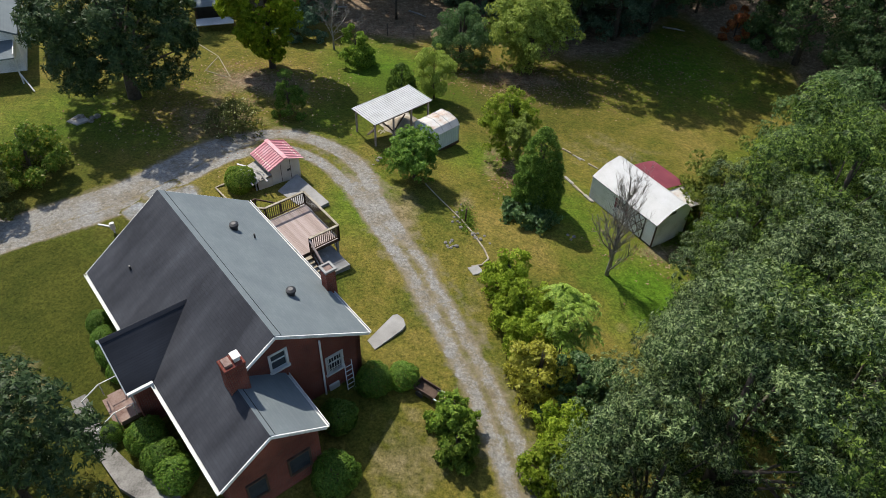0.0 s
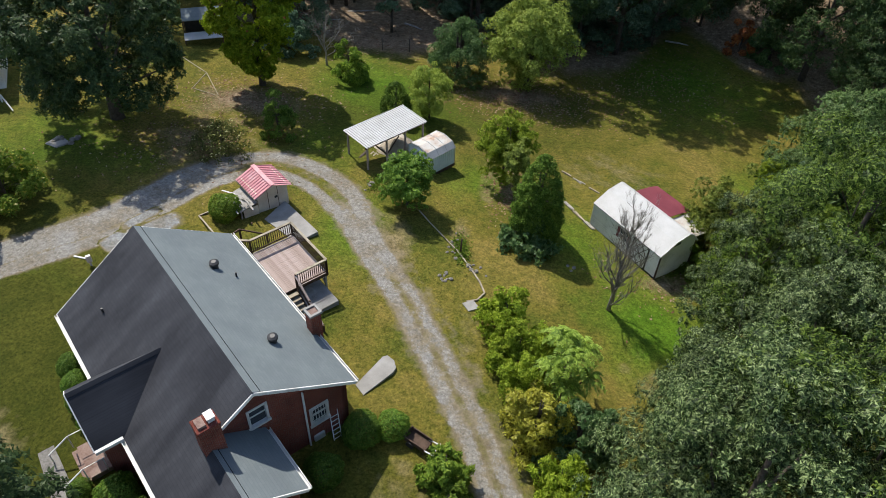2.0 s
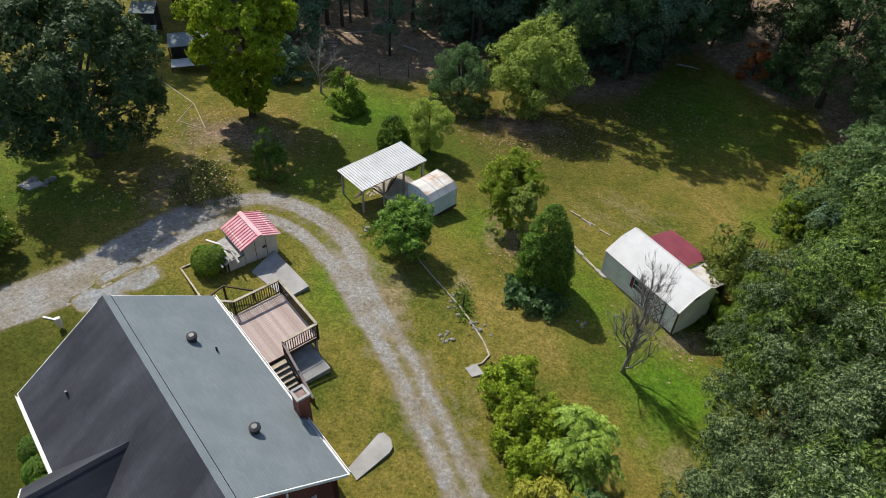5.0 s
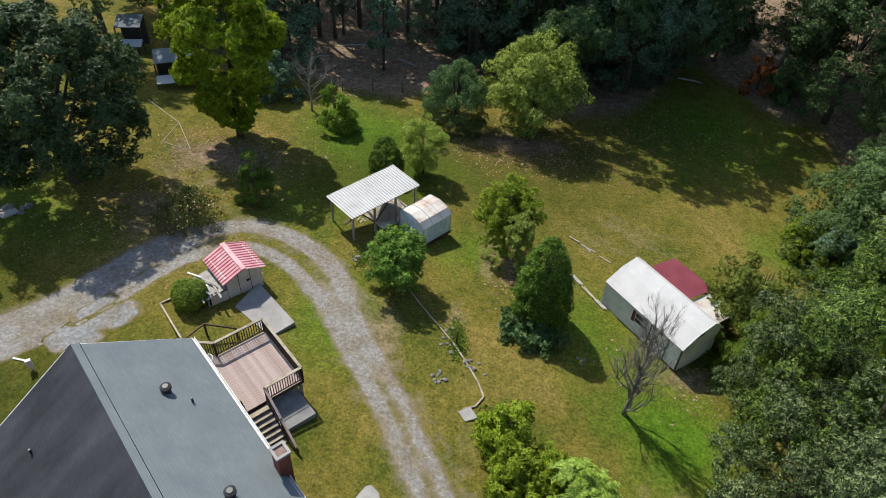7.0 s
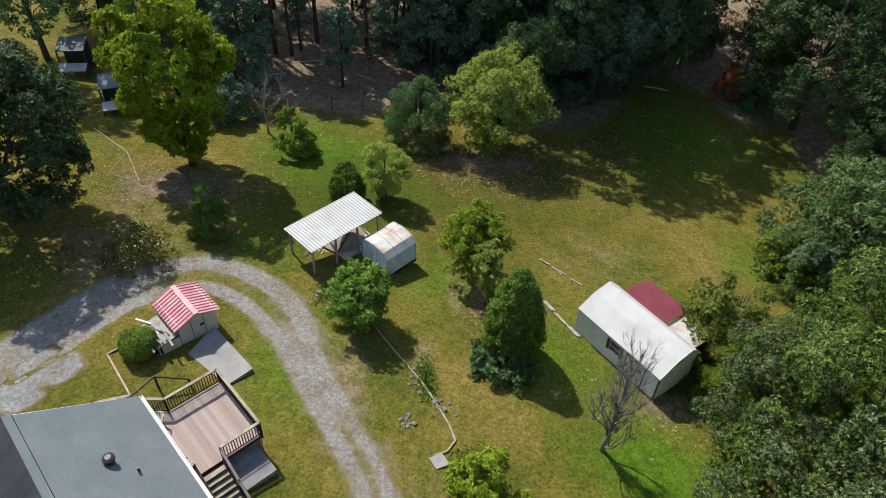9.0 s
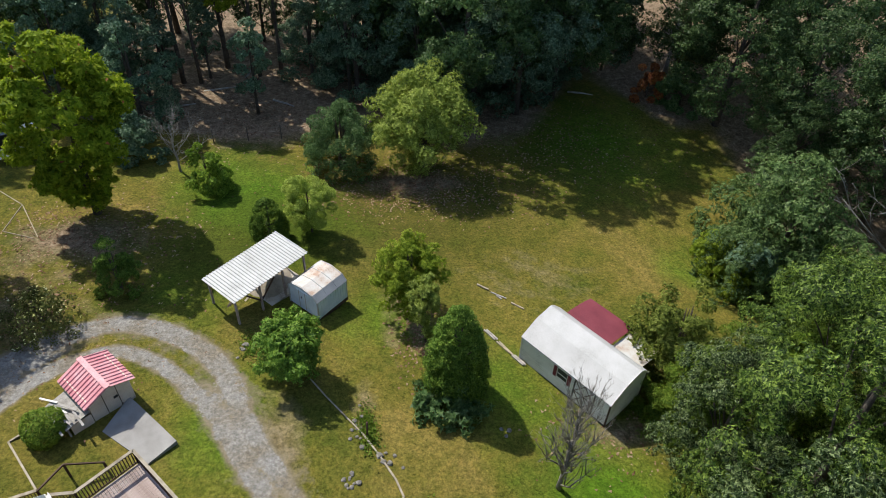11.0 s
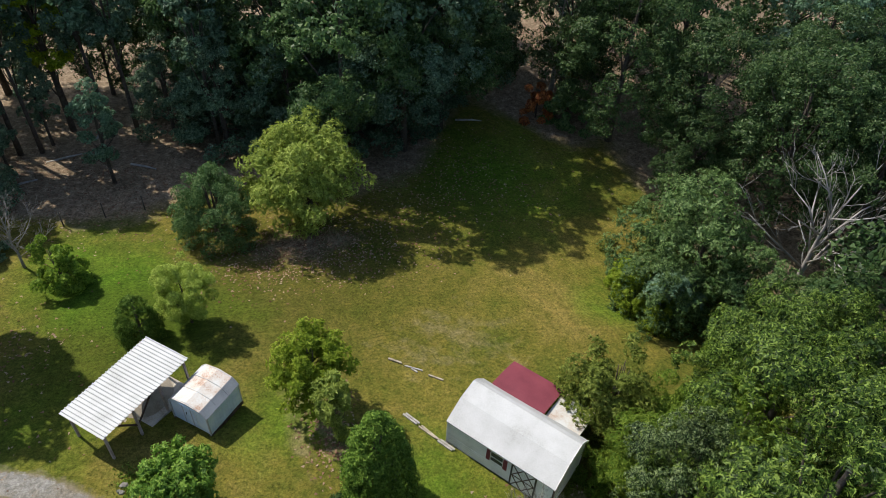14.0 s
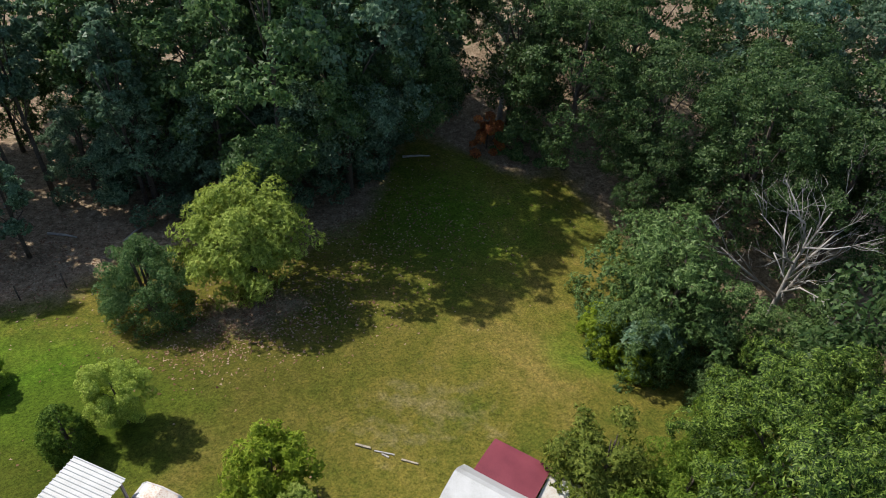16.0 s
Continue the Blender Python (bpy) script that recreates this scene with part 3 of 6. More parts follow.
def crown_lobes(rng, count, width, low, top, lobes, shape="round", ragged=0.1, gaps=0.34):
    """Leaves in small tufts on the outer side of large lobes, with dark gaps between the lobes."""
    half, mid, tall = width / 2, (low + top) / 2, (top - low) / 2
    i = np.arange(lobes) + 0.5
    up = 1 - i / lobes * {"dome": 1.06, "plume": 1.96}.get(shape, 1.68)
    turn = i * 2.39996 + rng.normal(0, 0.25, lobes)
    ring = np.sqrt(np.clip(1 - up**2, 0, 1))
    d = np.stack([ring * np.cos(turn), ring * np.sin(turn), up], 1) + rng.normal(0, 0.1, (lobes, 3))
    d /= np.linalg.norm(d, axis=1, keepdims=True)
    size = half * rng.uniform(0.3, 0.52, lobes) * (16 / lobes) ** gaps
    reach = (1 + rng.normal(0, ragged, lobes)).clip(0.72, 1.22)
    c = d * ((half - 0.8 * size) * reach)[:, None]
    if shape == "dome":
        c[:, 2] = low + np.maximum(0.45 * size, d[:, 2] * (top - low - 0.8 * size) * reach)
    else:
        c[:, 2] = mid + d[:, 2] * (tall - 0.75 * size) * reach
    if shape == "plume":
        h = (c[:, 2] - low) / (top - low)
        c[:, :2] *= np.clip(0.2 + 1.3 * h, 0, 1.05)[:, None]
        size = size * np.clip(0.55 + 0.7 * h, 0, 1.05)
    tufts = 22
    e1 = rng.normal(0, 1, (lobes, tufts, 3)) + 0.55 * d[:, None] + (0, 0, 0.4)
    e1 /= np.linalg.norm(e1, axis=2, keepdims=True)
    t_at = (c[:, None] + e1 * (size[:, None] * rng.uniform(0.72, 1.02, (lobes, tufts)))[..., None] * (1, 1, 0.82)).reshape(-1, 3)
    t_size = (size[:, None] * rng.uniform(0.18, 0.36, (lobes, tufts))).ravel()
    e1, d1 = e1.reshape(-1, 3), np.repeat(d, tufts, 0)
    which = rng.choice(len(t_size), count, p=t_size**1.8 / (t_size**1.8).sum())
    e2 = rng.normal(0, 1, (count, 3)) + 0.4 * e1[which] + (0, 0, 0.35)
    e2 /= np.linalg.norm(e2, axis=1, keepdims=True)
    at = t_at[which] + e2 * (t_size[which] * rng.uniform(0.3, 1.1, count) ** 0.5)[:, None] * (1, 1, 0.75)
    out = 0.55 * e2 + 0.6 * e1[which] + 0.2 * d1[which]
    inside = rng.random(count) < 0.14
    at[inside] += (c[which // tufts][inside] * (0.9, 0.9, 1.0) - at[inside]) * rng.uniform(0.3, 1.2, (inside.sum(), 1))
    keep = at[:, 2] > 0.06
    return at[keep], out[keep], c


def ball_places(rng, count, width, height):
    """Leaves on a closely clipped round shell that comes down to the ground."""
    e = rng.normal(0, 1, (count, 3))
    e /= np.linalg.norm(e, axis=1, keepdims=True)
    a, wave = np.arctan2(e[:, 1], e[:, 0]), rng.uniform(0, 6, 3)
    r = 1 + 0.05 * np.sin(3 * a + wave[0]) + 0.045 * np.sin(7 * e[:, 2] + 2 * a + wave[1]) + 0.03 * np.sin(11 * a + 9 * e[:, 2] + wave[2])
    r = r * rng.uniform(0.8, 1.03, count) ** 0.5
    at = e * r[:, None] * (width / 2, width / 2, height * 0.56) + (0, 0, height * 0.44)
    keep = at[:, 2] > 0.04
    return at[keep], 2.2 * e[keep], at[keep][::40] * 0.7


def trunk_geo(rng, height, radius, tips, stems=1, lean=0.04):
    """A tapered trunk, or several stems, with limbs that reach to the given places."""
    g = Geo()
    for s in range(stems):
        off = Vector((rng.normal(0, radius * 0.8), rng.normal(0, radius * 0.8), 0)) if stems > 1 else Vector()
        sway = Vector((rng.normal(0, lean), rng.normal(0, lean), 0)) * height
        pts = [off + sway * (k / 5) ** 1.5 + Vector((0, 0, -0.25 + (height + 0.25) * k / 5)) for k in range(6)]
        g.tube(pts, [radius * f for f in (1.35, 1.0, 0.85, 0.7, 0.5, 0.25)], 8)
        for tip in tips[s::stems]:
            tip = Vector(tip)
            z0 = min(max(tip.z * rng.uniform(0.45, 0.7), height * 0.2), height * 0.92)
            k = (z0 + 0.25) / (height + 0.25) * 5
            start = pts[int(k)].lerp(pts[min(int(k) + 1, 5)], k - int(k))
            bend = start.lerp(tip, 0.5) + Vector((rng.normal(0, 0.2), rng.normal(0, 0.2), abs(rng.normal(0, 0.3))))
            r = radius * rng.uniform(0.25, 0.42)
            g.tube([start, bend, tip], [r, r * 0.6, r * 0.2], 5)
    return g


def tree(name, label, category, m, height, width, mat, seed, low=0.25, leaves=12000, leaf=0.26, clumps=60, shape="round", trunk=0.2, stems=1, group="", bark=None, inner=0.5, slim=0.55, droop=0.0, ragged=0.2, extra=None, whorl=1, lobes=0, seen=1.0, fern=False):
    """seen: the share of the height up to which the leaves are fine; above it they are larger and fewer."""
    rng = np.random.default_rng(seed)
    ob = thing(name, label, category, m, group)
    leaves, leaf, clumps = int(leaves * 1.55), leaf * 0.86, int(clumps * 1.5)
    if whorl > 1:
        leaves, leaf, slim = int(leaves / whorl * 0.85), leaf * 1.25, slim * 0.8
    if shape == "ball":
        at, out, c = ball_places(rng, leaves, width, height)
    elif lobes:
        at, out, c = crown_lobes(rng, leaves, width, height * low, height, lobes, shape, ragged * 0.6, 0.43 if fern else 0.34)
    else:
        at, out, c = crown_places(rng, leaves, width, height * low, height, clumps, shape, inner, ragged)
    if seen < 1:
        keep = (at[:, 2] < height * seen) | (rng.random(len(at)) < 0.3)
        at, out = at[keep], out[keep]
        leaf = np.where(at[:, 2] < height * seen, leaf, leaf * 1.8)
    part("trunk", trunk_geo(rng, height * 0.82, trunk, c[rng.choice(len(c), min(len(c), 12), replace=False)], stems), bark or BARK, ob, smooth=True)
    part("crown", leaf_mesh("crown", at, out, leaf, mat, rng, slim, droop, whorl, fern), None, ob)
    if extra:
        mat2, share, lab = extra
        pick = rng.random(len(at)) < share
        part("blossom", leaf_mesh("blossom", at[pick] + out[pick] * 0.12, out[pick], np.mean(leaf) * 1.1, mat2, rng), None, ob, lab)
    return ob


def bare_tree(name, label, m, height, reach, mat, seed, limbs=9, radius=0.16, twigs=5, spread_low=0.25, group="", fine=2, steep=0.5):
    """A leafless tree: forked limbs down to fine twigs."""
    rng = np.random.default_rng(seed)
    ob = thing(name, label, "tree", m, group)
    trunk, branch = Geo(), Geo()
    pts = [Vector((rng.normal(0, 0.02) * k, rng.normal(0, 0.02) * k, -0.25 + (height * 0.8 + 0.25) * k / 6)) for k in range(7)]
    trunk.tube(pts, [radius * f for f in (1.4, 1.0, 0.85, 0.7, 0.5, 0.35, 0.12)], 8)

    def fork(start, way, length, r, depth):
        bend = Vector((rng.normal(0, 0.14), rng.normal(0, 0.14), rng.normal(0.1, 0.12))) * length
        mid, end = start + way * length * 0.5 + bend, start + way * length + bend * 0.6
        branch.tube([start, mid, end], [r, r * 0.7, r * 0.32], 5 if depth else 4)
        if depth:
            for _ in range(twigs):
                t = rng.uniform(0.35, 1.0)
                w = (way + Vector(rng.normal(0, 0.42, 3)) + Vector((0, 0, 0.1 + 0.35 * steep))).normalized()
                fork(start.lerp(mid, t) if t < 0.6 else mid.lerp(end, t), w, length * rng.uniform(0.35, 0.6), r * 0.38, depth - 1)

    for k in range(limbs):
        f = spread_low + (0.95 - spread_low) * k / limbs
        a = k * 2.4 + rng.normal(0, 0.3)
        i = min(int(f * 6), 5)
        start = pts[i].lerp(pts[i + 1], f * 6 - i)
        way = Vector((math.cos(a), math.sin(a), rng.uniform(steep, steep * 2 + 0.2))).normalized()
        fork(start, way, reach * rng.uniform(0.65, 1.0) * (1.1 - 0.5 * f), radius * 0.5 * (1.1 - 0.6 * f), fine)
    part("trunk", trunk, mat, ob, smooth=True)
    part("branch", branch, mat, ob, smooth=True)
    return ob


def copies(first, rows):
    """Further trees after the first one: x, y, turn, scale."""
    for x, y, turn, s in rows:
        copy_thing(first, spot(x, y, turn, s, -0.1))


# the yard's own trees
tree("oak_tree", "large dark green oak with a broad dense crown", "tree", spot(-22.7, 46.8), 11.6, 11.0, LEAF_OAK, 11, 0.0, 66000, 0.19, 120, "round", 0.42, lobes=48, whorl=3, ragged=0.15)
tree("maple_tree", "tall maple with yellow-green autumn leaves on the lawn", "tree", spot(-13.8, 54.4), 12.8, 8.0, LEAF_MAPLE, 12, 0.0, 48000, 0.2, 120, "plume", trunk=0.22, whorl=4, slim=0.7, lobes=46, ragged=0.2, extra=(LEAF_RUST, 0.004, "a few leaves turned red"))
tree("shrub", "upright dark shrub under the maple", "shrub", spot(-10.9, 46.5), 3.6, 2.5, LEAF_CEDAR, 13, 0.02, 5200, 0.16, 26, "dome", 0.06, 4, slim=0.35, lobes=16, droop=-0.3)
tree("flowering_shrub", "open brown shrub with pale yellow blossom", "shrub", spot(-14.2, 43.4), 2.6, 4.0, LEAF_BROWN, 14, 0.02, 3000, 0.14, 40, "dome", 0.05, 7, inner=0.3, lobes=18, extra=(FLOWER, 0.035, "pale yellow blossom"))
bare_tree("dead_fruit_tree", "small grey leafless tree at the lawn's edge", spot(-9.3, 60.0), 5.2, 2.4, BARK_TWIG, 15, 13, 0.085, 7)
tree("shrub", "rounded bright green shrub beside a dead tree", "shrub", spot(-6.9, 57.6), 3.5, 3.3, LEAF_LUSH, 16, 0.05, 4200, 0.2, 26, "dome", 0.07, 3)
tree("evergreen_shrub", "clipped dome-shaped evergreen behind the carport", "shrub", spot(-2.6, 51.5), 3.4, 2.7, LEAF_CEDAR, 17, 0.0, 11000, 0.11, 170, "cone", 0.1)
tree("willow_sapling", "feathery grey-green willow sapling", "tree", spot(0.1, 52.2), 5.0, 3.6, LEAF_PALE, 18, 0.0, 22000, 0.12, 60, trunk=0.07, slim=0.35, droop=0.4, inner=0.5, ragged=0.12)
tree("holly_tree", "rounded dark green tree at the wood's edge", "tree", spot(2.7, 60.9), 5.6, 5.6, LEAF_WOOD, 19, 0.0, 20000, 0.18, 90, "dome", 0.12, 4, slim=0.35, inner=0.75, ragged=0.08, droop=-0.5)
tree("river_birch", "rounded tree with pale yellow-green leaves", "tree", spot(8.9, 61.0), 8.4, 7.8, LEAF_PALE, 20, 0.0, 40000, 0.16, 130, trunk=0.17, stems=3, slim=0.5, whorl=4, inner=0.6)
tree("loose_shrub", "tall loose shrub with bright green leaves", "shrub", spot(5.75, 44.1), 5.6, 4.1, LEAF_RANK, 21, 0.0, 17000, 0.15, 90, trunk=0.06, stems=5, slim=0.5, inner=0.25, ragged=0.3, whorl=5)
tree("loose_shrub", "narrow light green sapling beside a cedar", "shrub", spot(6.3, 41.3), 5.4, 2.0, LEAF_PALE, 22, 0.05, 5200, 0.16, 40, trunk=0.05, stems=2, slim=0.4, inner=0.3, ragged=0.3, whorl=4)
tree("cedar_tree", "dense green cedar with a blunt rounded top", "tree", spot(7.4, 37.7), 6.7, 3.6, LEAF_CEDAR, 23, 0.0, 26000, 0.13, 300, "cone", 0.16)
tree("shrub", "low ivy growing at the foot of a cedar", "shrub", spot(6.9, 36.7), 2.1, 3.6, LEAF_WOOD, 24, 0.0, 4200, 0.2, 40, "dome", 0.05, 3, whorl=5, slim=0.7)
tree("round_shrub", "rounded green shrub beside the driveway", "shrub", spot(-1.1, 39.3), 4.2, 3.7, LEAF_HEDGE, 25, 0.0, 18000, 0.12, 130, trunk=0.09, stems=3, inner=0.4, whorl=4, slim=0.7, ragged=0.2)
bare_tree("dead_tree", "slender grey leafless tree beside the barn", spot(11.4, 31.3), 8.6, 2.5, BARK_TWIG, 26, 28, 0.11, 8, 0.08, steep=1.35)
tree("shrub", "green shrub with yellowing leaves", "shrub", spot(-25.8, 36.4), 4.0, 4.6, LEAF_SHRUB, 27, 0.05, 6500, 0.2, 34, "dome", 0.07, 4, extra=(LEAF_YELLOW, 0.08, "yellowing leaves"))
tree("shrub", "dark purple-leaved shrub beside the driveway", "shrub", spot(-26.6, 32.6), 3.4, 3.8, LEAF_BROWN, 28, 0.05, 4200, 0.2, 26, "dome", 0.07, 4)
tree("front_tree", "dark leafy tree in front of the house", "tree", spot(-16.0, 13.7), 9.2, 7.8, LEAF_OAK, 29, 0.0, 30000, 0.15, 70, trunk=0.18, whorl=4, lobes=26, fern=True, droop=0.3)
tree("shrub", "dark green shrub under the front tree", "shrub", spot(-14.5, 10.6), 3.0, 4.6, LEAF_OAK, 30, 0.0, 6500, 0.22, 34, "dome", 0.07, 3)
tree("fern_shrub", "small soft green shrub beside the tool shed", "shrub", spot(-12.3, 36.2), 1.6, 2.0, LEAF_LUSH, 31, 0.0, 5200, 0.15, 30, "ball", 0.04, 3, slim=0.3)

# clipped and loose shrubs round the house
HEDGE = tree("clipped_shrub", "rounded clipped evergreen shrub beside the house", "shrub", spot(-12.45, 17.3), 1.55, 1.9, LEAF_HEDGE, 41, 0.0, 5200, 0.1, 60, "ball", 0.06, 1, "shrubs round the house")
copies(HEDGE, [(-11.55, 16.4, 70, 1.0), (-10.7, 15.6, 200, 1.0), (-14.3, 17.7, 120, 0.55), (-3.7, 15.8, 40, 1.15), (-3.9, 18.8, 300, 0.95), (-2.4, 21.0, 10, 1.0), (-0.95, 21.4, 150, 0.85), (-16.3, 22.9, 20, 0.75), (-15.6, 21.9, 90, 0.8), (-16.9, 23.9, 160, 0.75), (-14.9, 21.0, 220, 0.7)])
LILAC = tree("lilac_shrub", "leafy green shrub beside the driveway", "shrub", spot(1.55, 18.9), 2.7, 2.1, LEAF_SHRUB, 42, 0.0, 5200, 0.16, 50, "dome", 0.06, 4, whorl=4, slim=0.7)
copy_thing(LILAC, spot(1.75, 17.4, 130, 0.85))
RANK = tree("rank_shrub", "overgrown bright green shrub in the hedgerow", "shrub", spot(4.75, 28.3), 3.3, 3.0, LEAF_RANK, 43, 0.0, 10500, 0.11, 80, "dome", 0.07, 4, "hedgerow shrubs", whorl=4, slim=0.7)
copies(RANK, [(5.2, 26.0, 60, 0.95), (5.6, 23.8, 130, 0.95), (6.9, 27.0, 200, 0.7), (6.9, 18.8, 250, 0.85), (6.0, 16.5, 20, 0.9), (28.0, 47.6, 100, 0.95), (28.6, 45.4, 310, 0.85), (28.4, 49.4, 30, 0.7)])
tree("yellowing_shrub", "shrub with yellow-green leaves in the hedgerow", "shrub", spot(5.9, 21.6), 3.9, 3.4, LEAF_YELLOW, 44, 0.0, 9000, 0.14, 60, "dome", 0.07, 4, "hedgerow shrubs", whorl=4, slim=0.6)
tree("dark_shrub", "shaded dark shrub in the hedgerow", "shrub", spot(7.9, 21.2), 3.6, 3.4, LEAF_WOOD, 45, 0.0, 5000, 0.22, 30, "dome", 0.07, 4, "hedgerow shrubs")


def sumac(m, seed, mat, label):
    """A sumac: umbrellas of long feathered fronds, each a row of paired leaflets."""
    rng = np.random.default_rng(seed)
    ob = thing("sumac", label, "shrub", m, "hedgerow shrubs")
    stems, at, out, ways = Geo(), [], [], []
    heads = [Vector(p) for p in ((0.0, -0.6, 4.3), (-0.5, 0.55, 4.7), (0.75, 0.35, 4.0), (-1.0, -0.5, 3.4), (0.9, -0.9, 3.0), (0.2, 1.3, 3.6), (-0.2, -1.4, 2.6))]
    for h in heads:
        stems.tube([(h.x * 0.2, h.y * 0.2, -0.2), (h.x * 0.6, h.y * 0.6, h.z * 0.5), h], [0.06, 0.05, 0.025], 6)
        for k in range(15):
            a, long = k * 2.4 + rng.normal(0, 0.12), rng.uniform(0.85, 1.2) * (0.75 if k % 3 == 0 else 1.0)
            lift = 0.45 if k % 3 == 0 else 0.2
            d, e = Vector((math.cos(a), math.sin(a), 0)), Vector((-math.sin(a), math.cos(a), 0))
            for j in range(15):
                f = (j + 1) / 15
                p = h + d * long * f + Vector((0, 0, lift * math.sin(f * 2.6) - 0.45 * f * f))
                for sgn in (-1, 1):
                    w = (e * sgn * 0.85 + d * 0.45 + Vector((0, 0, -0.25))).normalized()
                    at.append(p + w * 0.1), ways.append(w), out.append((0.0, 0.0, 6.0))
    part("stems", stems, BARK, ob, smooth=True)
    part("crown", leaf_mesh("crown", np.array(at), np.array(out), 0.21, mat, rng, 0.42, ways=np.array(ways)), None, ob)
    return ob


sumac(spot(7.6, 24.4, 0, 0.9), 46, LEAF_SUMAC, "sumac with long drooping pale green feathered leaves")
sumac(spot(29.6, 45.6, 90, 0.95), 47, LEAF_BLUE, "sumac with blue-green feathered leaves in a thicket")

# the wood to the east
WOOD_A = tree("broadleaf_tree", "tall leafy woodland tree", "tree", spot(11.5, 13.6), 16.5, 10.5, LEAF_NEAR, 51, 0.08, 82000, 0.1, 100, trunk=0.3, group="woodland trees", slim=0.44, ragged=0.28, whorl=6, droop=0.7, lobes=36, fern=True)
WOOD_B = tree("broadleaf_tree", "tall green woodland tree with a rounded crown", "tree", spot(21.0, 27.5), 16.0, 11.0, LEAF_NEAR_B, 52, 0.06, 82000, 0.122, 100, trunk=0.3, group="woodland trees", slim=0.44, ragged=0.28, whorl=6, droop=0.7, lobes=36, fern=True)
WOOD_C = tree("broadleaf_tree", "grey-green woodland tree with a broad crown", "tree", spot(8.6, 12.4), 11.5, 7.4, LEAF_NEAR, 53, 0.05, 56000, 0.095, 76, trunk=0.22, group="woodland trees", slim=0.44, whorl=6, droop=0.7, lobes=30, fern=True)
copies(WOOD_A, [(17.5, 20.5, 100, 0.95), (24, 15, 200, 1.05)])
copies(WOOD_B, [(26.5, 22.5, 140, 1.1), (16, 14.5, 60, 1.02), (27, 34.5, 80, 0.8)])
copies(WOOD_C, [(12.4, 18.6, 30, 0.95), (8.0, 7.5, 100, 1.1), (15.6, 23.8, 220, 0.95), (18.9, 31.2, 300, 0.85), (5.9, 9.8, 40, 0.75)])
tree("bronze_shrub", "tall shrub with bronze-green leaves beside the barn", "shrub", spot(20.6, 38.6), 6.6, 6.0, LEAF_OLIVE, 54, 0.0, 20000, 0.15, 90, "dome", 0.08, 5, inner=0.4, whorl=4, slim=0.6)
WILLOWS = tree("feathery_shrub", "feathery light green shrub beside the barn", "shrub", spot(19.6, 34.4), 5.6, 5.0, LEAF_SHRUB, 55, 0.0, 20000, 0.2, 80, "dome", 0.08, 5, "shrubs behind the barn", slim=0.25, droop=-0.4)
copies(WILLOWS, [(23.6, 36.2, 80, 1.0), (21.8, 33.0, 160, 1.15), (25.4, 34.2, 200, 1.25), (27.8, 37.2, 30, 1.15)])
THICKET = tree("thicket_tree", "large rounded thicket of mixed green leaves", "tree", spot(32.3, 47.2), 9.0, 9.0, LEAF_THICKET, 56, 0.0, 27000, 0.17, 130, "dome", 0.12, 5, whorl=5, slim=0.5, lobes=26)
copies(THICKET, [(29.4, 46.3, 70, 0.62), (34.2, 44.4, 140, 0.75), (33.0, 50.5, 220, 0.9), (31.5, 41.5, 300, 0.35), (37, 40, 30, 0.8), (41.5, 43.0, 200, 0.6)])
bare_tree("dead_tree", "large pale leafless tree standing in the wood", spot(40.6, 45.6), 11.5, 7.0, BARK_GREY, 57, 12, 0.22, 5, 0.3)

# the wood behind
BACK_A = tree("woodland_tree", "tall shaded woodland tree with dark green leaves", "tree", spot(13.4, 68.8), 21.0, 10.8, LEAF_WOOD, 61, 0.05, 30000, 0.22, 100, trunk=0.26, group="woodland trees", lobes=40, seen=0.6)
BACK_B = tree("woodland_tree", "tall shaded woodland tree with grey-green leaves", "tree", spot(18.8, 69.4), 21.0, 10.8, LEAF_BLUE, 62, 0.05, 30000, 0.22, 100, trunk=0.26, group="woodland trees", lobes=40, seen=0.6)
copies(BACK_A, [(22.8, 71.5, 90, 0.95)])
copies(BACK_B, [(14.0, 78.0, 10, 1.0)])
REAR_A = tree("woodland_tree", "tall shaded woodland tree with dark green leaves", "tree", spot(6.0, 78.5), 20.0, 10.3, LEAF_WOOD, 71, 0.05, 11000, 0.36, 100, trunk=0.26, group="woodland trees", lobes=36)
REAR_B = tree("woodland_tree", "tall shaded woodland tree with grey-green leaves", "tree", spot(25.5, 80.0), 21.0, 10.8, LEAF_BLUE, 72, 0.05, 11000, 0.36, 100, trunk=0.26, group="woodland trees", lobes=36)
# The first two copies are added to thicken the wood's shadow on the lawn.
copies(REAR_A, [(10.2, 74.6, 70, 0.95), (17.2, 74.2, 320, 1.0), (19.5, 79.0, 200, 1.05), (31.0, 81.0, 140, 1.05), (45, 69, 60, 0.95), (-22, 76, 10, 0.9), (-3.0, 88, 250, 1.0), (-29, 69, 100, 0.85), (-12.5, 86, 40, 0.95)])
copies(REAR_B, [(39.5, 76.0, 190, 0.95), (-19.6, 81, 30, 0.9), (-19.0, 71.0, 70, 0.6), (52, 61, 10, 0.9), (-28, 80, 200, 0.9), (62, 58, 60, 0.9), (4.0, 87, 120, 0.95)])
BACK_C = tree("woodland_tree", "tall woodland tree with a high crown and bare trunk", "tree", spot(-10.8, 75.2), 18.0, 4.8, LEAF_BLUE, 63, 0.42, 9000, 0.28, 60, trunk=0.18, group="woodland trees", lobes=26, seen=0.7)
copies(BACK_C, [(-9.3, 75.3, 60, 0.85), (-7.4, 80.7, 120, 0.95), (-2.2, 77.3, 200, 0.95), (1.9, 80.6, 20, 0.95), (-12.4, 75.6, 300, 1.0), (-4.2, 77.0, 90, 0.9), (-15.8, 73.0, 10, 0.9), (4.0, 73.5, 150, 0.85)])
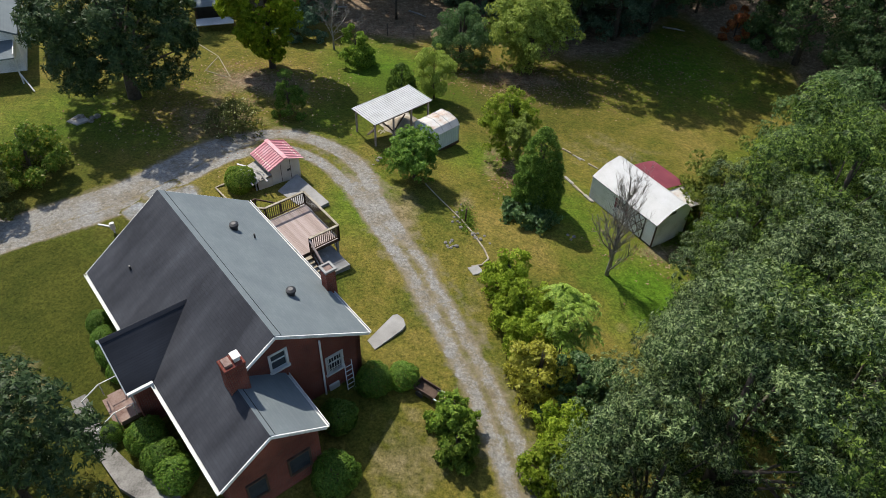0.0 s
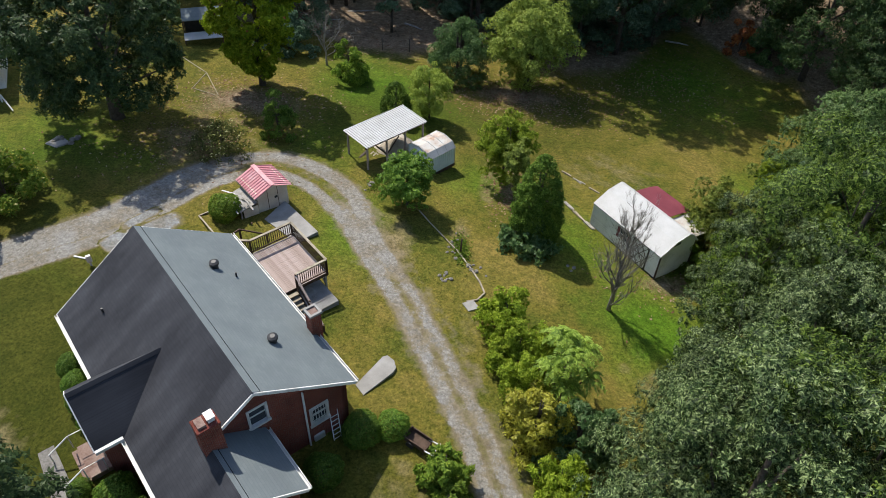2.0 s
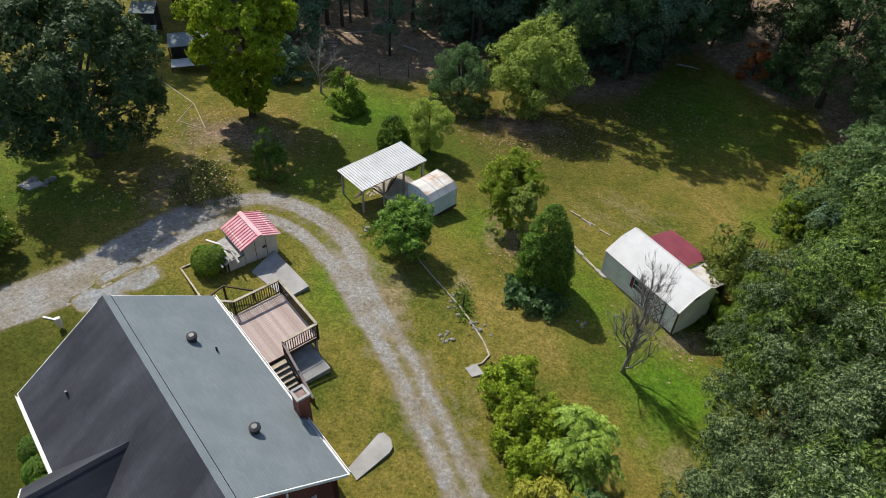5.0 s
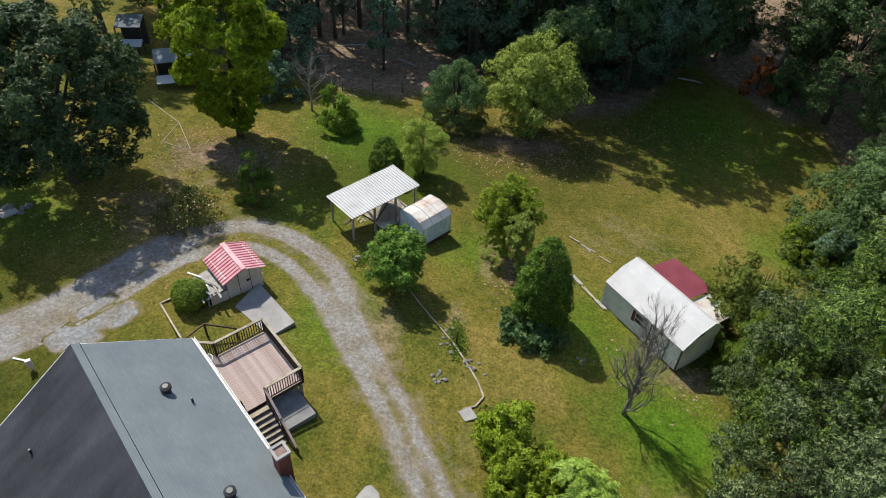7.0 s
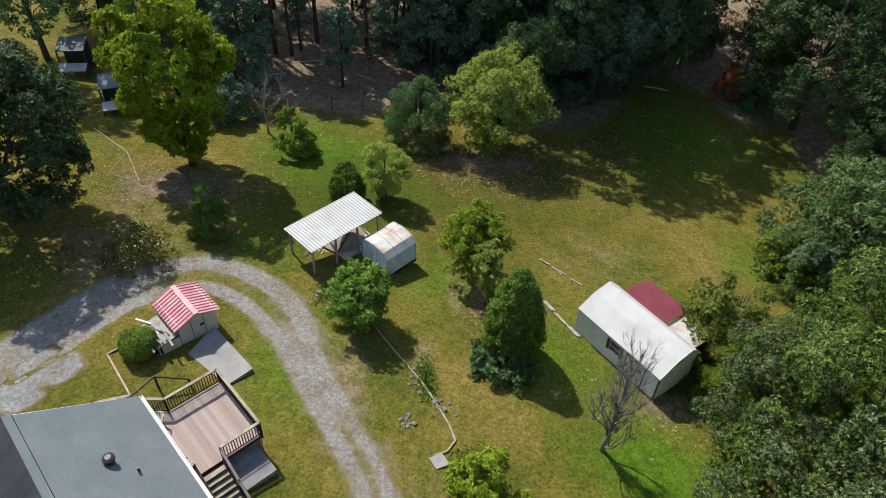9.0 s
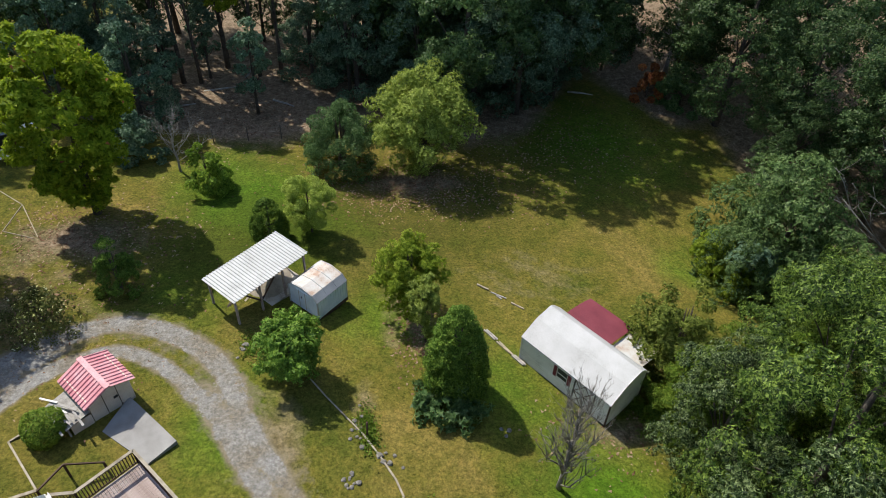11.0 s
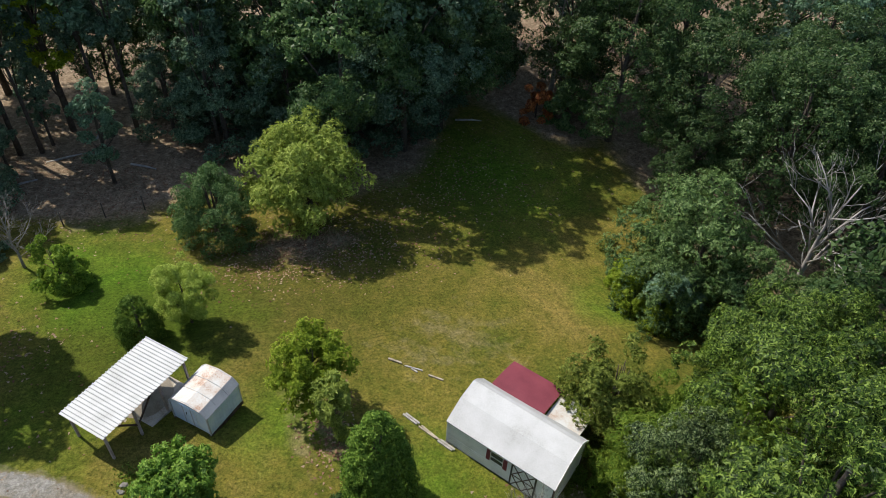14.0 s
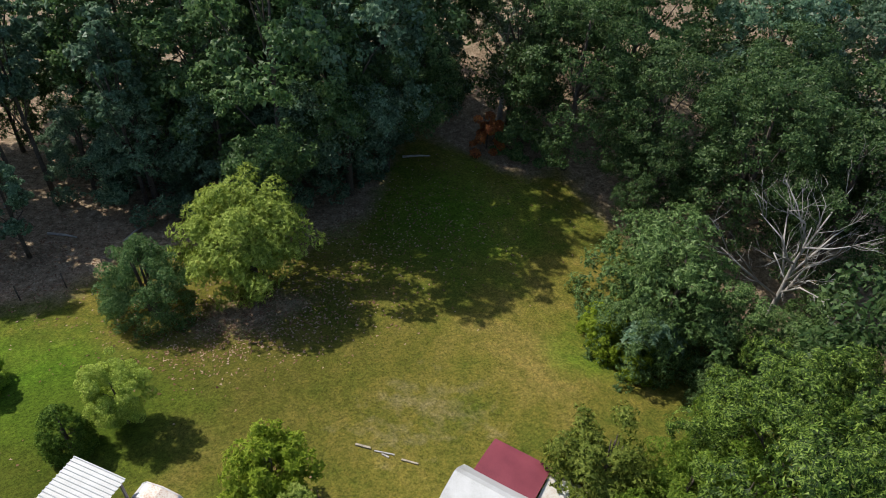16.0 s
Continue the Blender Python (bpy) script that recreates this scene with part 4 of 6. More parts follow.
SIDE = tree("woodland_tree", "leafy woodland tree with sunlit green crown", "tree", spot(37.0, 66.0), 16.0, 10.6, LEAF_SIDE, 64, 0.0, 25000, 0.21, 100, trunk=0.26, group="woodland trees", lobes=36)
copies(SIDE, [(40.8, 60.0, 60, 0.9), (44.2, 53.0, 140, 1.0), (35.5, 73.0, 220, 1.0), (47.0, 47.5, 20, 0.9), (38.8, 57.4, 300, 0.55), (50.5, 58, 240, 1.0)])
BACK_D = tree("woodland_tree", "leafy woodland tree with a deep green crown", "tree", spot(53, 50), 16.0, 10.6, LEAF_SIDE, 74, 0.0, 8500, 0.36, 100, trunk=0.26, group="woodland trees", lobes=36)
copies(BACK_D, [(33, 33, 20, 1.05), (34, 20, 60, 1.1), (31, 27, 250, 1.1), (41, 29, 10, 1.1), (-16, 83.5, 10, 0.62), (-9.5, 86, 70, 0.62), (-4, 84.5, 130, 0.6), (1.5, 86, 200, 0.6), (-23, 85, 260, 0.65), (-26, 75, 20, 0.55), (29, 75.5, 40, 0.5), (50.5, 38, 110, 1.0), (44.6, 36.0, 80, 0.75), (59, 46, 30, 1.0), (48, 77, 200, 1.0), (57, 69, 100, 1.0), (66, 66, 10, 1.0)])
EDGE = tree("woodland_tree", "low-branched woodland tree with grey-green leaves", "tree", spot(9.8, 71.5), 11.0, 8.0, LEAF_BLUE, 69, 0.0, 14500, 0.235, 90, "dome", 0.18, 2, "woodland trees", lobes=30)
copies(EDGE, [(4.6, 73.6, 60, 0.9), (15.0, 70.6, 130, 0.95), (20.0, 73.5, 210, 1.0), (24.0, 76.5, 300, 0.9), (0.6, 77.0, 20, 0.75), (13.0, 75.5, 80, 1.2), (7.0, 79.0, 160, 1.2), (19.0, 80.0, 250, 1.25), (29.0, 78.5, 100, 1.1), (-17.4, 73.5, 200, 0.8), (-13.4, 68.6, 45, 0.85)])
tree("poplar_tree", "tall woodland tree with sunlit yellow-green leaves", "tree", spot(-7.2, 78.6), 17.0, 4.4, LEAF_MAPLE, 70, 0.25, 12000, 0.22, 70, trunk=0.2, group="woodland trees", lobes=26)
SLIM = tree("slim_tree", "slim dark tree standing at the wood's edge", "tree", spot(-4.1, 69.6), 8.0, 2.8, LEAF_BLUE, 65, 0.2, 5000, 0.2, 30, trunk=0.12, lobes=16, ragged=0.35)
copies(SLIM, [(-11.4, 73.0, 80, 0.9), (-13.2, 72.2, 170, 1.0), (-8.6, 76.4, 260, 0.95)])
tree("shrub", "grey-green shrub at the lawn's far edge", "shrub", spot(-13.0, 62.5), 4.0, 4.6, LEAF_BLUE, 66, 0.0, 5200, 0.24, 30, "dome", 0.07, 4)
tree("rust_shrub", "small shrub with rust-red autumn leaves", "shrub", spot(32.0, 70.8), 3.6, 3.0, LEAF_RUST, 67, 0.05, 2200, 0.26, 14, "dome", 0.05, 3)
tree("shrub", "low green shrub under the woodland trees", "shrub", spot(34.6, 69.2), 4.2, 4.6, LEAF_WOOD, 68, 0.0, 5200, 0.26, 30, "dome", 0.07, 4)


bare_tree("dead_tree", "tall grey dead snag at the wood's edge", spot(34.9, 73.6), 13.0, 3.4, BARK_GREY, 81, 9, 0.2, 4, 0.3)
tree("brown_shrub", "tall withered shrub with brown leaves", "shrub", spot(36.6, 72.6), 7.0, 3.4, LEAF_BROWN, 82, 0.1, 2600, 0.24, 30, trunk=0.08, stems=3, lobes=16, droop=0.5)


# ---- brick house ----
PAVER = material("worn brick paving", [(0.13, 0.075, 0.06), (0.22, 0.15, 0.125), (0.27, 0.2, 0.17)], 2.0, 0.9, 0.3, 12)

HOUSE = pose(-2.62, 21.84, 0, 0, 0, 129.28)  # x runs along the ridge to the north-west, y across the roof, z up
EAVE, TOP, RISE = 3.5, 6.57, 0.66


def slope_z(y):
    """The height of the main roof at y across the house."""
    return EAVE + min(y, 9.3 - y) * RISE


def house():
    ob = thing("brick_house", "red brick house with a dark grey shingle roof and white trim", "house", HOUSE)
    base = -1.2
    # main walls, with gables; the near gable has two window openings
    g = Geo()
    g.box(0.3, 0.35, base, 12.0, 0.6, EAVE - 0.05)
    part("wall_east", g, BRICK, ob)
    part("wall_west", Geo().box(0.3, 8.7, base, 12.0, 8.95, EAVE - 0.05), BRICK, ob)
    gab = [(12.0, 0.35, base), (12.0, 0.35, EAVE + 0.1), (12.0, 4.65, TOP - 0.2), (12.0, 8.95, EAVE + 0.1), (12.0, 8.95, base)]
    part("wall_north", Geo().plate(gab, (-0.25, 0, 0)), BRICK, ob)
    g = Geo()
    win = [(4.16, 4.98, 3.98, 5.1), (1.42, 2.28, 1.62, 2.85)]

    def strip(y0, y1, z0=None, z1=None):
        lo = (base, base) if z0 is None else (z0, z0)
        hi = (slope_z(y0) - 0.08, slope_z(y1) - 0.08) if z1 is None else (z1, z1)
        g.plate([(0.3, y0, lo[0]), (0.3, y0, hi[0]), (0.3, y1, hi[1]), (0.3, y1, lo[1])], (0.25, 0, 0))

    strip(0.35, 1.42), strip(1.42, 2.28, None, 1.62), strip(1.42, 2.28, 2.85), strip(2.28, 4.16), strip(4.16, 4.65, None, 3.98), strip(4.65, 4.98, None, 3.98)
    strip(4.16, 4.65, 5.1), strip(4.65, 4.98, 5.1), strip(4.98, 8.95)
    part("wall_south", g, BRICK, ob)
    part("foundation", Geo().box(0.24, 0.29, base, 12.06, 9.01, 0.12), CONCRETE, ob)
    for y0, y1, z0, z1, barred in ((*win[0], False), (*win[1], True)):
        w = part("window", Geo().box(0.4, y0, z0, 0.43, y1, z1), GLASS, ob)
        fr = Geo()
        fr.box(0.26, y0 - 0.06, z0 - 0.08, 0.4, y0 + 0.05, z1 + 0.06).box(0.26, y1 - 0.05, z0 - 0.08, 0.4, y1 + 0.06, z1 + 0.06)
        fr.box(0.26, y0 - 0.06, z1 - 0.04, 0.4, y1 + 0.06, z1 + 0.07).box(0.22, y0 - 0.1, z0 - 0.1, 0.4, y1 + 0.1, z0 + 0.03)
        fr.box(0.36, y0, (z0 + z1) / 2 - 0.03, 0.42, y1, (z0 + z1) / 2 + 0.03)
        part("window_frame", fr, WHITE, w)
        if barred:
            bars = Geo()
            for k in range(6):
                y = y0 + (y1 - y0) * (k + 0.5) / 6
                bars.box(0.2, y - 0.012, z0 - 0.05, 0.225, y + 0.012, z1 + 0.05)
            for k in range(4):
                z = z0 + (z1 - z0) * k / 3
                bars.box(0.195, y0 - 0.05, z - 0.015, 0.22, y1 + 0.05, z + 0.015)
            part("window_grille", bars, WHITE, w, "white metal window grille")
    part("vent_grate", Geo().box(0.2, 1.75, 0.35, 0.32, 2.3, 0.75), WHITE, ob)
    # lower wing
    g = Geo()
    g.plate([(-2.97, 4.7, base), (-2.97, 4.7, 3.45), (-2.97, 6.83, 4.95), (-2.97, 8.95, 3.5), (-2.97, 8.95, base)], (0.25, 0, 0))
    g.box(-2.72, 4.7, base, 0.3, 4.95, 3.45).box(-2.72, 8.7, base, 0.3, 8.95, 3.45)
    part("wing_wall", g, BRICK, ob)
    for y0, y1, z0, z1 in ((5.3, 6.25, 1.2, 2.3), (7.4, 8.2, 1.2, 2.3)):
        w = part("window", Geo().box(-3.01, y0, z0, -2.98, y1, z1), GLASS, ob)
        fr = Geo()
        fr.box(-3.07, y0 - 0.08, z0 - 0.1, -2.97, y0, z1 + 0.08).box(-3.07, y1, z0 - 0.1, -2.97, y1 + 0.08, z1 + 0.08).box(-3.07, y0, z1, -2.97, y1, z1 + 0.08).box(-3.1, y0, z0 - 0.1, -2.97, y1, z0)
        part("window_frame", fr, STAINED, w, "dark brown window frame")
    # roofs
    t = (0, 0, -0.16)
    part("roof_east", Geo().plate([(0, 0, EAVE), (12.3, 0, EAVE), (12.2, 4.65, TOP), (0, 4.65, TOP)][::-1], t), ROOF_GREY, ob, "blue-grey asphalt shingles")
    zr = slope_z(6.83)
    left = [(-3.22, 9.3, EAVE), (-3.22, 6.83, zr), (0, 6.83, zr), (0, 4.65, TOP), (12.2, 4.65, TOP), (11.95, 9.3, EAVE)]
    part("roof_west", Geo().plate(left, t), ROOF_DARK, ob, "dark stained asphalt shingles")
    part("roof_wing", Geo().plate([(-3.22, 4.37, EAVE), (0.3, 4.37, EAVE), (0.3, 6.83, zr), (-3.22, 6.83, zr)][::-1], t), ROOF_GREY, ob, "blue-grey asphalt shingles")
    # entrance gable
    g = Geo()
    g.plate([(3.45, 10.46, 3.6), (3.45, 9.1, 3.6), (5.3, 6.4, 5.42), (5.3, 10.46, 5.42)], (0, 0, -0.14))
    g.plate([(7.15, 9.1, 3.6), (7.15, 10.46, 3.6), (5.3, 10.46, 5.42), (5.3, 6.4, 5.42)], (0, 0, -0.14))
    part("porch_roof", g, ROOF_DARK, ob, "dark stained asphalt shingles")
    g = Geo().plate([(3.7, 10.15, base), (3.7, 10.15, 3.6), (5.3, 10.15, 5.2), (6.9, 10.15, 3.6), (6.9, 10.15, base)], (0, -0.25, 0))
    g.box(3.7, 8.95, base, 3.95, 9.9, 3.55).box(6.65, 8.95, base, 6.9, 9.9, 3.55)
    part("porch_wall", g, BRICK, ob)
    part("front_door", Geo().box(4.85, 10.15, 0.95, 5.75, 10.2, 3.0, c=0.01), WHITE, ob, "white front door")
    # ridge caps and trim
    for a, b, wide, fall, mat in (((0, 4.65, TOP), (12.2, 4.65, TOP), 0.3, RISE, ROOF_GREY), ((-3.22, 6.83, zr), (-0.4, 6.83, zr), 0.2, RISE, ROOF_GREY), ((5.3, 6.45, 5.42), (5.3, 10.46, 5.42), 0.14, 0.984, ROOF_DARK)):
        A, B = Vector(a) + Vector((0, 0, 0.025)), Vector(b) + Vector((0, 0, 0.025))
        d = (B - A).normalized()
        for sgn in (-1, 1):
            edge = Vector((-d.y, d.x, 0)) * (sgn * wide) - Vector((0, 0, wide * fall))
            cap = [A, B, B + edge, A + edge]
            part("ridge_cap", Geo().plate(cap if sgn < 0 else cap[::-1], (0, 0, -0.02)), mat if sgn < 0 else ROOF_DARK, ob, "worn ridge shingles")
            if sgn < 0 and mat == ROOF_GREY:
                part("ridge_seam", Geo().beam(A + edge * 1.03, B + edge * 1.03, 0.04, 0.015), SEAM, ob, "dark curled edge of the ridge shingles")

    def gutter(x0, x1, y, z, sgn):
        tr = Geo()
        tr.box(x0, y, z - 0.17, x1, y + sgn * 0.02, z - 0.02).box(x0, y + sgn * 0.02, z - 0.17, x1, y + sgn * 0.13, z - 0.15).box(x0, y + sgn * 0.12, z - 0.17, x1, y + sgn * 0.15, z - 0.015)
        part("gutter", tr, WHITE, ob, "white metal gutter")

    gutter(0, 3.27, 0.0, EAVE, -1), gutter(3.97, 12.3, 0.0, EAVE, -1), gutter(7.2, 11.95, 9.3, EAVE, 1), gutter(-3.22, 3.4, 9.3, EAVE, 1), gutter(-3.22, 0.2, 4.37, EAVE, -1)
    part("gutter", Geo().box(3.3, 9.3, 3.42, 3.45, 10.46, 3.58), WHITE, ob)
    rakes = [((-0.03, 0, EAVE - 0.1), (-0.03, 4.65, TOP - 0.1)), ((-0.03, 4.65, TOP - 0.1), (-0.03, 6.75, slope_z(6.75) - 0.1)), ((12.28, 0, EAVE - 0.1), (12.2, 4.65, TOP - 0.1)), ((12.2, 4.65, TOP - 0.1), (11.96, 9.3, EAVE - 0.1)),
             ((-3.25, 4.37, EAVE - 0.1), (-3.25, 6.83, zr - 0.1)), ((-3.25, 6.83, zr - 0.1), (-3.25, 9.3, EAVE - 0.1)), ((3.45, 10.48, 3.5), (5.3, 10.48, 5.32)), ((7.15, 10.48, 3.5), (5.3, 10.48, 5.32))]
    for a, b in rakes:
        part("rake_board", Geo().beam(a, b, 0.05, 0.16), SIDING, ob)
    dp = Geo().tube([(0.2, 2.55, 4.5), (0.2, 2.55, 0.2), (0.05, 2.55, 0.05)], [0.05, 0.05, 0.05], 8)
    part("downpipe", dp, SIDING, ob, "white downpipe on the gable wall")
    part("downpipe", Geo().tube([(11.9, 9.4, 3.35), (12.05, 9.05, 3.1), (12.05, 9.05, 0.4)], [0.05] * 3, 8), WHITE, ob)
    # chimneys
    ch = part("chimney", Geo().box(-0.46, 6.25, 1.0, 0.22, 7.12, 6.52), BRICK, ob)
    part("chimney_cap", Geo().box(-0.5, 6.21, 6.46, 0.26, 7.16, 6.58, c=0.03), BRICK, ch)
    part("flue", Geo().box(-0.34, 6.72, 6.56, 0.12, 7.04, 6.7), PAVER, ch)
    cw = Geo().box(-0.28, 6.34, 6.56, 0.06, 6.6, 6.8).box(-0.32, 6.3, 6.82, 0.1, 6.64, 6.86)
    part("flue_cap", cw, WHITE, ch, "white metal flue cap")
    ch = part("chimney", Geo().box(3.34, -0.34, -0.8, 3.9, 0.2, 4.84), BRICK, ob)
    rim = Geo().box(3.28, -0.4, 4.84, 3.96, -0.28, 4.96).box(3.28, 0.14, 4.84, 3.96, 0.26, 4.96).box(3.28, -0.28, 4.84, 3.4, 0.14, 4.96).box(3.84, -0.28, 4.84, 3.96, 0.14, 4.96)
    part("chimney_cap", rim, CONCRETE, ch, "pale concrete rim round the flue")
    part("flue", Geo().box(3.4, -0.28, 4.84, 3.84, 0.14, 4.88), PAVER, ch)
    # roof vents
    for x, y in ((8.86, 2.29), (3.02, 2.29)):
        z = slope_z(y)
        part("roof_vent", Geo().tube([(x, y, z - 0.1), (x, y, z + 0.22), (x, y, z + 0.22), (x, y, z + 0.34), (x, y, z + 0.4)], [0.17, 0.17, 0.24, 0.24, 0.12], 14), BLACK, ob, "black mushroom roof vent")
    part("vent_pipe", Geo().tube([(8.1, 1.6, slope_z(1.6) - 0.1), (8.1, 1.6, slope_z(1.6) + 0.28)], [0.05, 0.05], 8), BLACK, ob)
    part("vent_pipe", Geo().tube([(9.6, 7.6, slope_z(7.6) - 0.1), (9.6, 7.6, slope_z(7.6) + 0.25)], [0.05, 0.05], 8), BLACK, ob)
    # back door and windows under the eave
    part("back_door", Geo().box(10.2, 0.3, 1.6, 11.1, 0.35, 3.2), WHITE, ob, "white back door")
    return ob


house()


def rail(ob, a, b, posts=True, every=0.13, low=0.12, high=1.0):
    """A balustrade between two places at deck level, posts at both ends."""
    a, b = Vector(a), Vector(b)
    n = max(2, round((b - a).length / every))
    part("handrail", Geo().beam(a + Vector((0, 0, high)), b + Vector((0, 0, high)), 0.14, 0.045), PALE_WOOD, ob, "bleached handrail")
    part("bottom_rail", Geo().beam(a + Vector((0, 0, low)), b + Vector((0, 0, low)), 0.04, 0.07), STAINED, ob)
    part("top_rail", Geo().beam(a + Vector((0, 0, high - 0.07)), b + Vector((0, 0, high - 0.07)), 0.04, 0.07), STAINED, ob)
    dir_ = (b - a).normalized()
    me = Geo().box(-0.018, -0.018, low, 0.018, 0.018, high - 0.06).mesh("baluster", STAINED)
    for k in range(1, n):
        o = part("baluster", me, None, ob)
        o.location = a.lerp(b, k / n)
    if posts:
        for p in (a, b):
            part("rail_post", Geo().box(p.x - 0.05, p.y - 0.05, p.z - 0.2, p.x + 0.05, p.y + 0.05, p.z + high + 0.0, c=0.01), STAINED, ob)


DECK_Z, X0, X1, Y0, Y1 = 1.55, 8.35, 12.2, 0.3, -3.52


def deck():
    ob = thing("wooden_deck", "raised weathered timber deck with brown balustrade and stairs", "deck", HOUSE)
    n = 28
    w = (X1 - X0) / n
    me = Geo().box(0.003, Y1, DECK_Z - 0.035, w - 0.003, Y0, DECK_Z).mesh("plank", TIMBER)
    for k in range(n):
        o = part("plank", me, None, ob)
        o.location = (X0 + k * w, 0, random.uniform(-0.004, 0.004))
    fr = Geo()
    for x in (X0 + 0.03, (X0 + X1) / 2, X1 - 0.03):
        fr.box(x - 0.025, Y1 + 0.02, DECK_Z - 0.25, x + 0.025, Y0, DECK_Z - 0.037)
    for y in (Y1 + 0.03, -1.6):
        fr.box(X0, y - 0.025, DECK_Z - 0.26, X1, y + 0.025, DECK_Z - 0.038)
    part("joist_frame", fr, STAINED, ob)
    for x, y in ((X0 + 0.1, Y1 + 0.1), (X1 - 0.1, Y1 + 0.1), (X1 - 0.1, -0.9), ((X0 + X1) / 2, Y1 + 0.1)):
        part("deck_post", Geo().box(x - 0.06, y - 0.06, -0.6, x + 0.06, y + 0.06, DECK_Z - 0.2), BARK_PALE, ob)
    part("brace", Geo().beam((X0 + 0.1, Y1 + 0.1, 0.5), (X0 + 0.9, Y1 + 0.1, 1.35), 0.06, 0.08), BARK_PALE, ob)
    rail(ob, (X0, Y1, DECK_Z), (X1, Y1, DECK_Z))
    rail(ob, (X1, Y1, DECK_Z), (X1, -0.88, DECK_Z))
    rail(ob, (X1, -0.88, DECK_Z), (12.85, -0.15, DECK_Z))
    rail(ob, (X0, Y1, DECK_Z), (X0, -1.6, DECK_Z))
    rail(ob, (X0, -0.35, DECK_Z), (X0, 0.25, DECK_Z))
    part("landing", Geo().plate([(X1, -0.85, DECK_Z), (12.9, -0.1, DECK_Z), (12.9, 0.6, DECK_Z), (X1, 0.6, DECK_Z)][::-1], (0, 0, -0.05)), TIMBER, ob)
    # stairs down along the wall
    low, steps = Vector((5.65, 0, -0.22)), 11
    for k in range(1, steps):
        f = k / steps
        x, z = X0 + (low.x - X0) * f, DECK_Z + (low.z - DECK_Z) * f
        part("tread", Geo().box(x - 0.13, -1.5, z - 0.04, x + 0.13, -0.42, z, c=0.008), PALE_WOOD, ob)
    for y in (-1.54, -0.38):
        part("stringer", Geo().beam((X0, y, DECK_Z - 0.12), (low.x, y, low.z - 0.05), 0.05, 0.26), STAINED, ob)
    for y in (-1.58, -0.36):
        part("stair_rail", Geo().beam((X0, y, DECK_Z + 0.95), (low.x + 0.1, y, low.z + 1.0), 0.12, 0.05), STAINED if y > -1 else TIMBER, ob)
        part("stair_mid_rail", Geo().beam((X0, y, DECK_Z + 0.45), (low.x + 0.1, y, low.z + 0.5), 0.04, 0.09), STAINED, ob)
        for f in (0.5, 0.97):
            x, z = X0 + (low.x - X0) * f, DECK_Z + (low.z - DECK_Z) * f
            part("stair_post", Geo().box(x - 0.045, y - 0.045, z - 0.2, x + 0.045, y + 0.045, z + 1.0), STAINED, ob)
    return ob


deck()


def ramp():
    ob = thing("ramp_railing", "timber landing and handrails at the house corner", "railing", HOUSE)
    part("landing", Geo().plate([(12.9, 0.2, 0.72), (12.9, 1.5, 0.72), (14.7, 1.5, 0.72), (14.05, 0.1, 0.72)][::-1], (0, 0, -0.08)), TIMBER, ob)
    rail(ob, (14.07, 0.09, 0.7), (14.73, 1.49, 0.7))
    low = Vector((18.15, -0.2, 0.62))
    part("pole", Geo().beam((14.07, 0.09, 1.62), low, 0.09, 0.07), PALE_WOOD, ob, "pale bleached pole")
    part("pole", Geo().beam(low, (18.1, -1.05, 0.66), 0.09, 0.07), PALE_WOOD, ob, "pale bleached pole")
    for a, b in (((14.07, 0.09, 1.62), (14.55, -1.27, 1.5)), ((14.55, -1.27, 1.5), (13.7, -2.6, 1.0))):
        part("handrail", Geo().beam(a, b, 0.06, 0.09), STAINED, ob)
    for x, y, z in ((14.07, 0.09, 1.6), (14.55, -1.27, 1.46), (13.72, -2.55, 0.96), (18.1, -0.24, 0.6)):
        part("ramp_post", Geo().box(x - 0.05, y - 0.05, -0.4, x + 0.05, y + 0.05, z), STAINED, ob)
    return ob


ramp()


def slab(name, pts, label, lift=0.06, group="", mat=None, m=None):
    g = Geo()
    q = [Vector(p) for p in pts]
    z = max(float(ground_z(p.x, p.y)) for p in q) + lift
    g.plate([(p.x, p.y, z) for p in q], (0, 0, -0.5))
    return solid(name, g, mat or CONCRETE, Matrix(), label, "slab", kind="structure")


def around(*dn):
    return [(HOUSE @ Vector((x, y, 0))).xy for x, y in dn]


slab("patio", around((6.95, 0.3), (12.1, 0.3), (12.1, -3.3), (6.95, -3.3))[::-1], "grey concrete patio under the deck", -0.02)
slab("doorstep_slab", [(-3.0, 23.9), (-2.55, 23.3), (-1.15, 24.75), (-1.02, 25.05), (-1.15, 25.5), (-1.5, 25.82), (-1.75, 25.75)], "pale concrete slab beside the gable wall", 0.03)
slab("shed_slab", [(-9.95, 36.2), (-7.6, 34.15), (-6.45, 35.2), (-9.0, 38.1)], "grey concrete slab in front of the tool shed", 0.04)


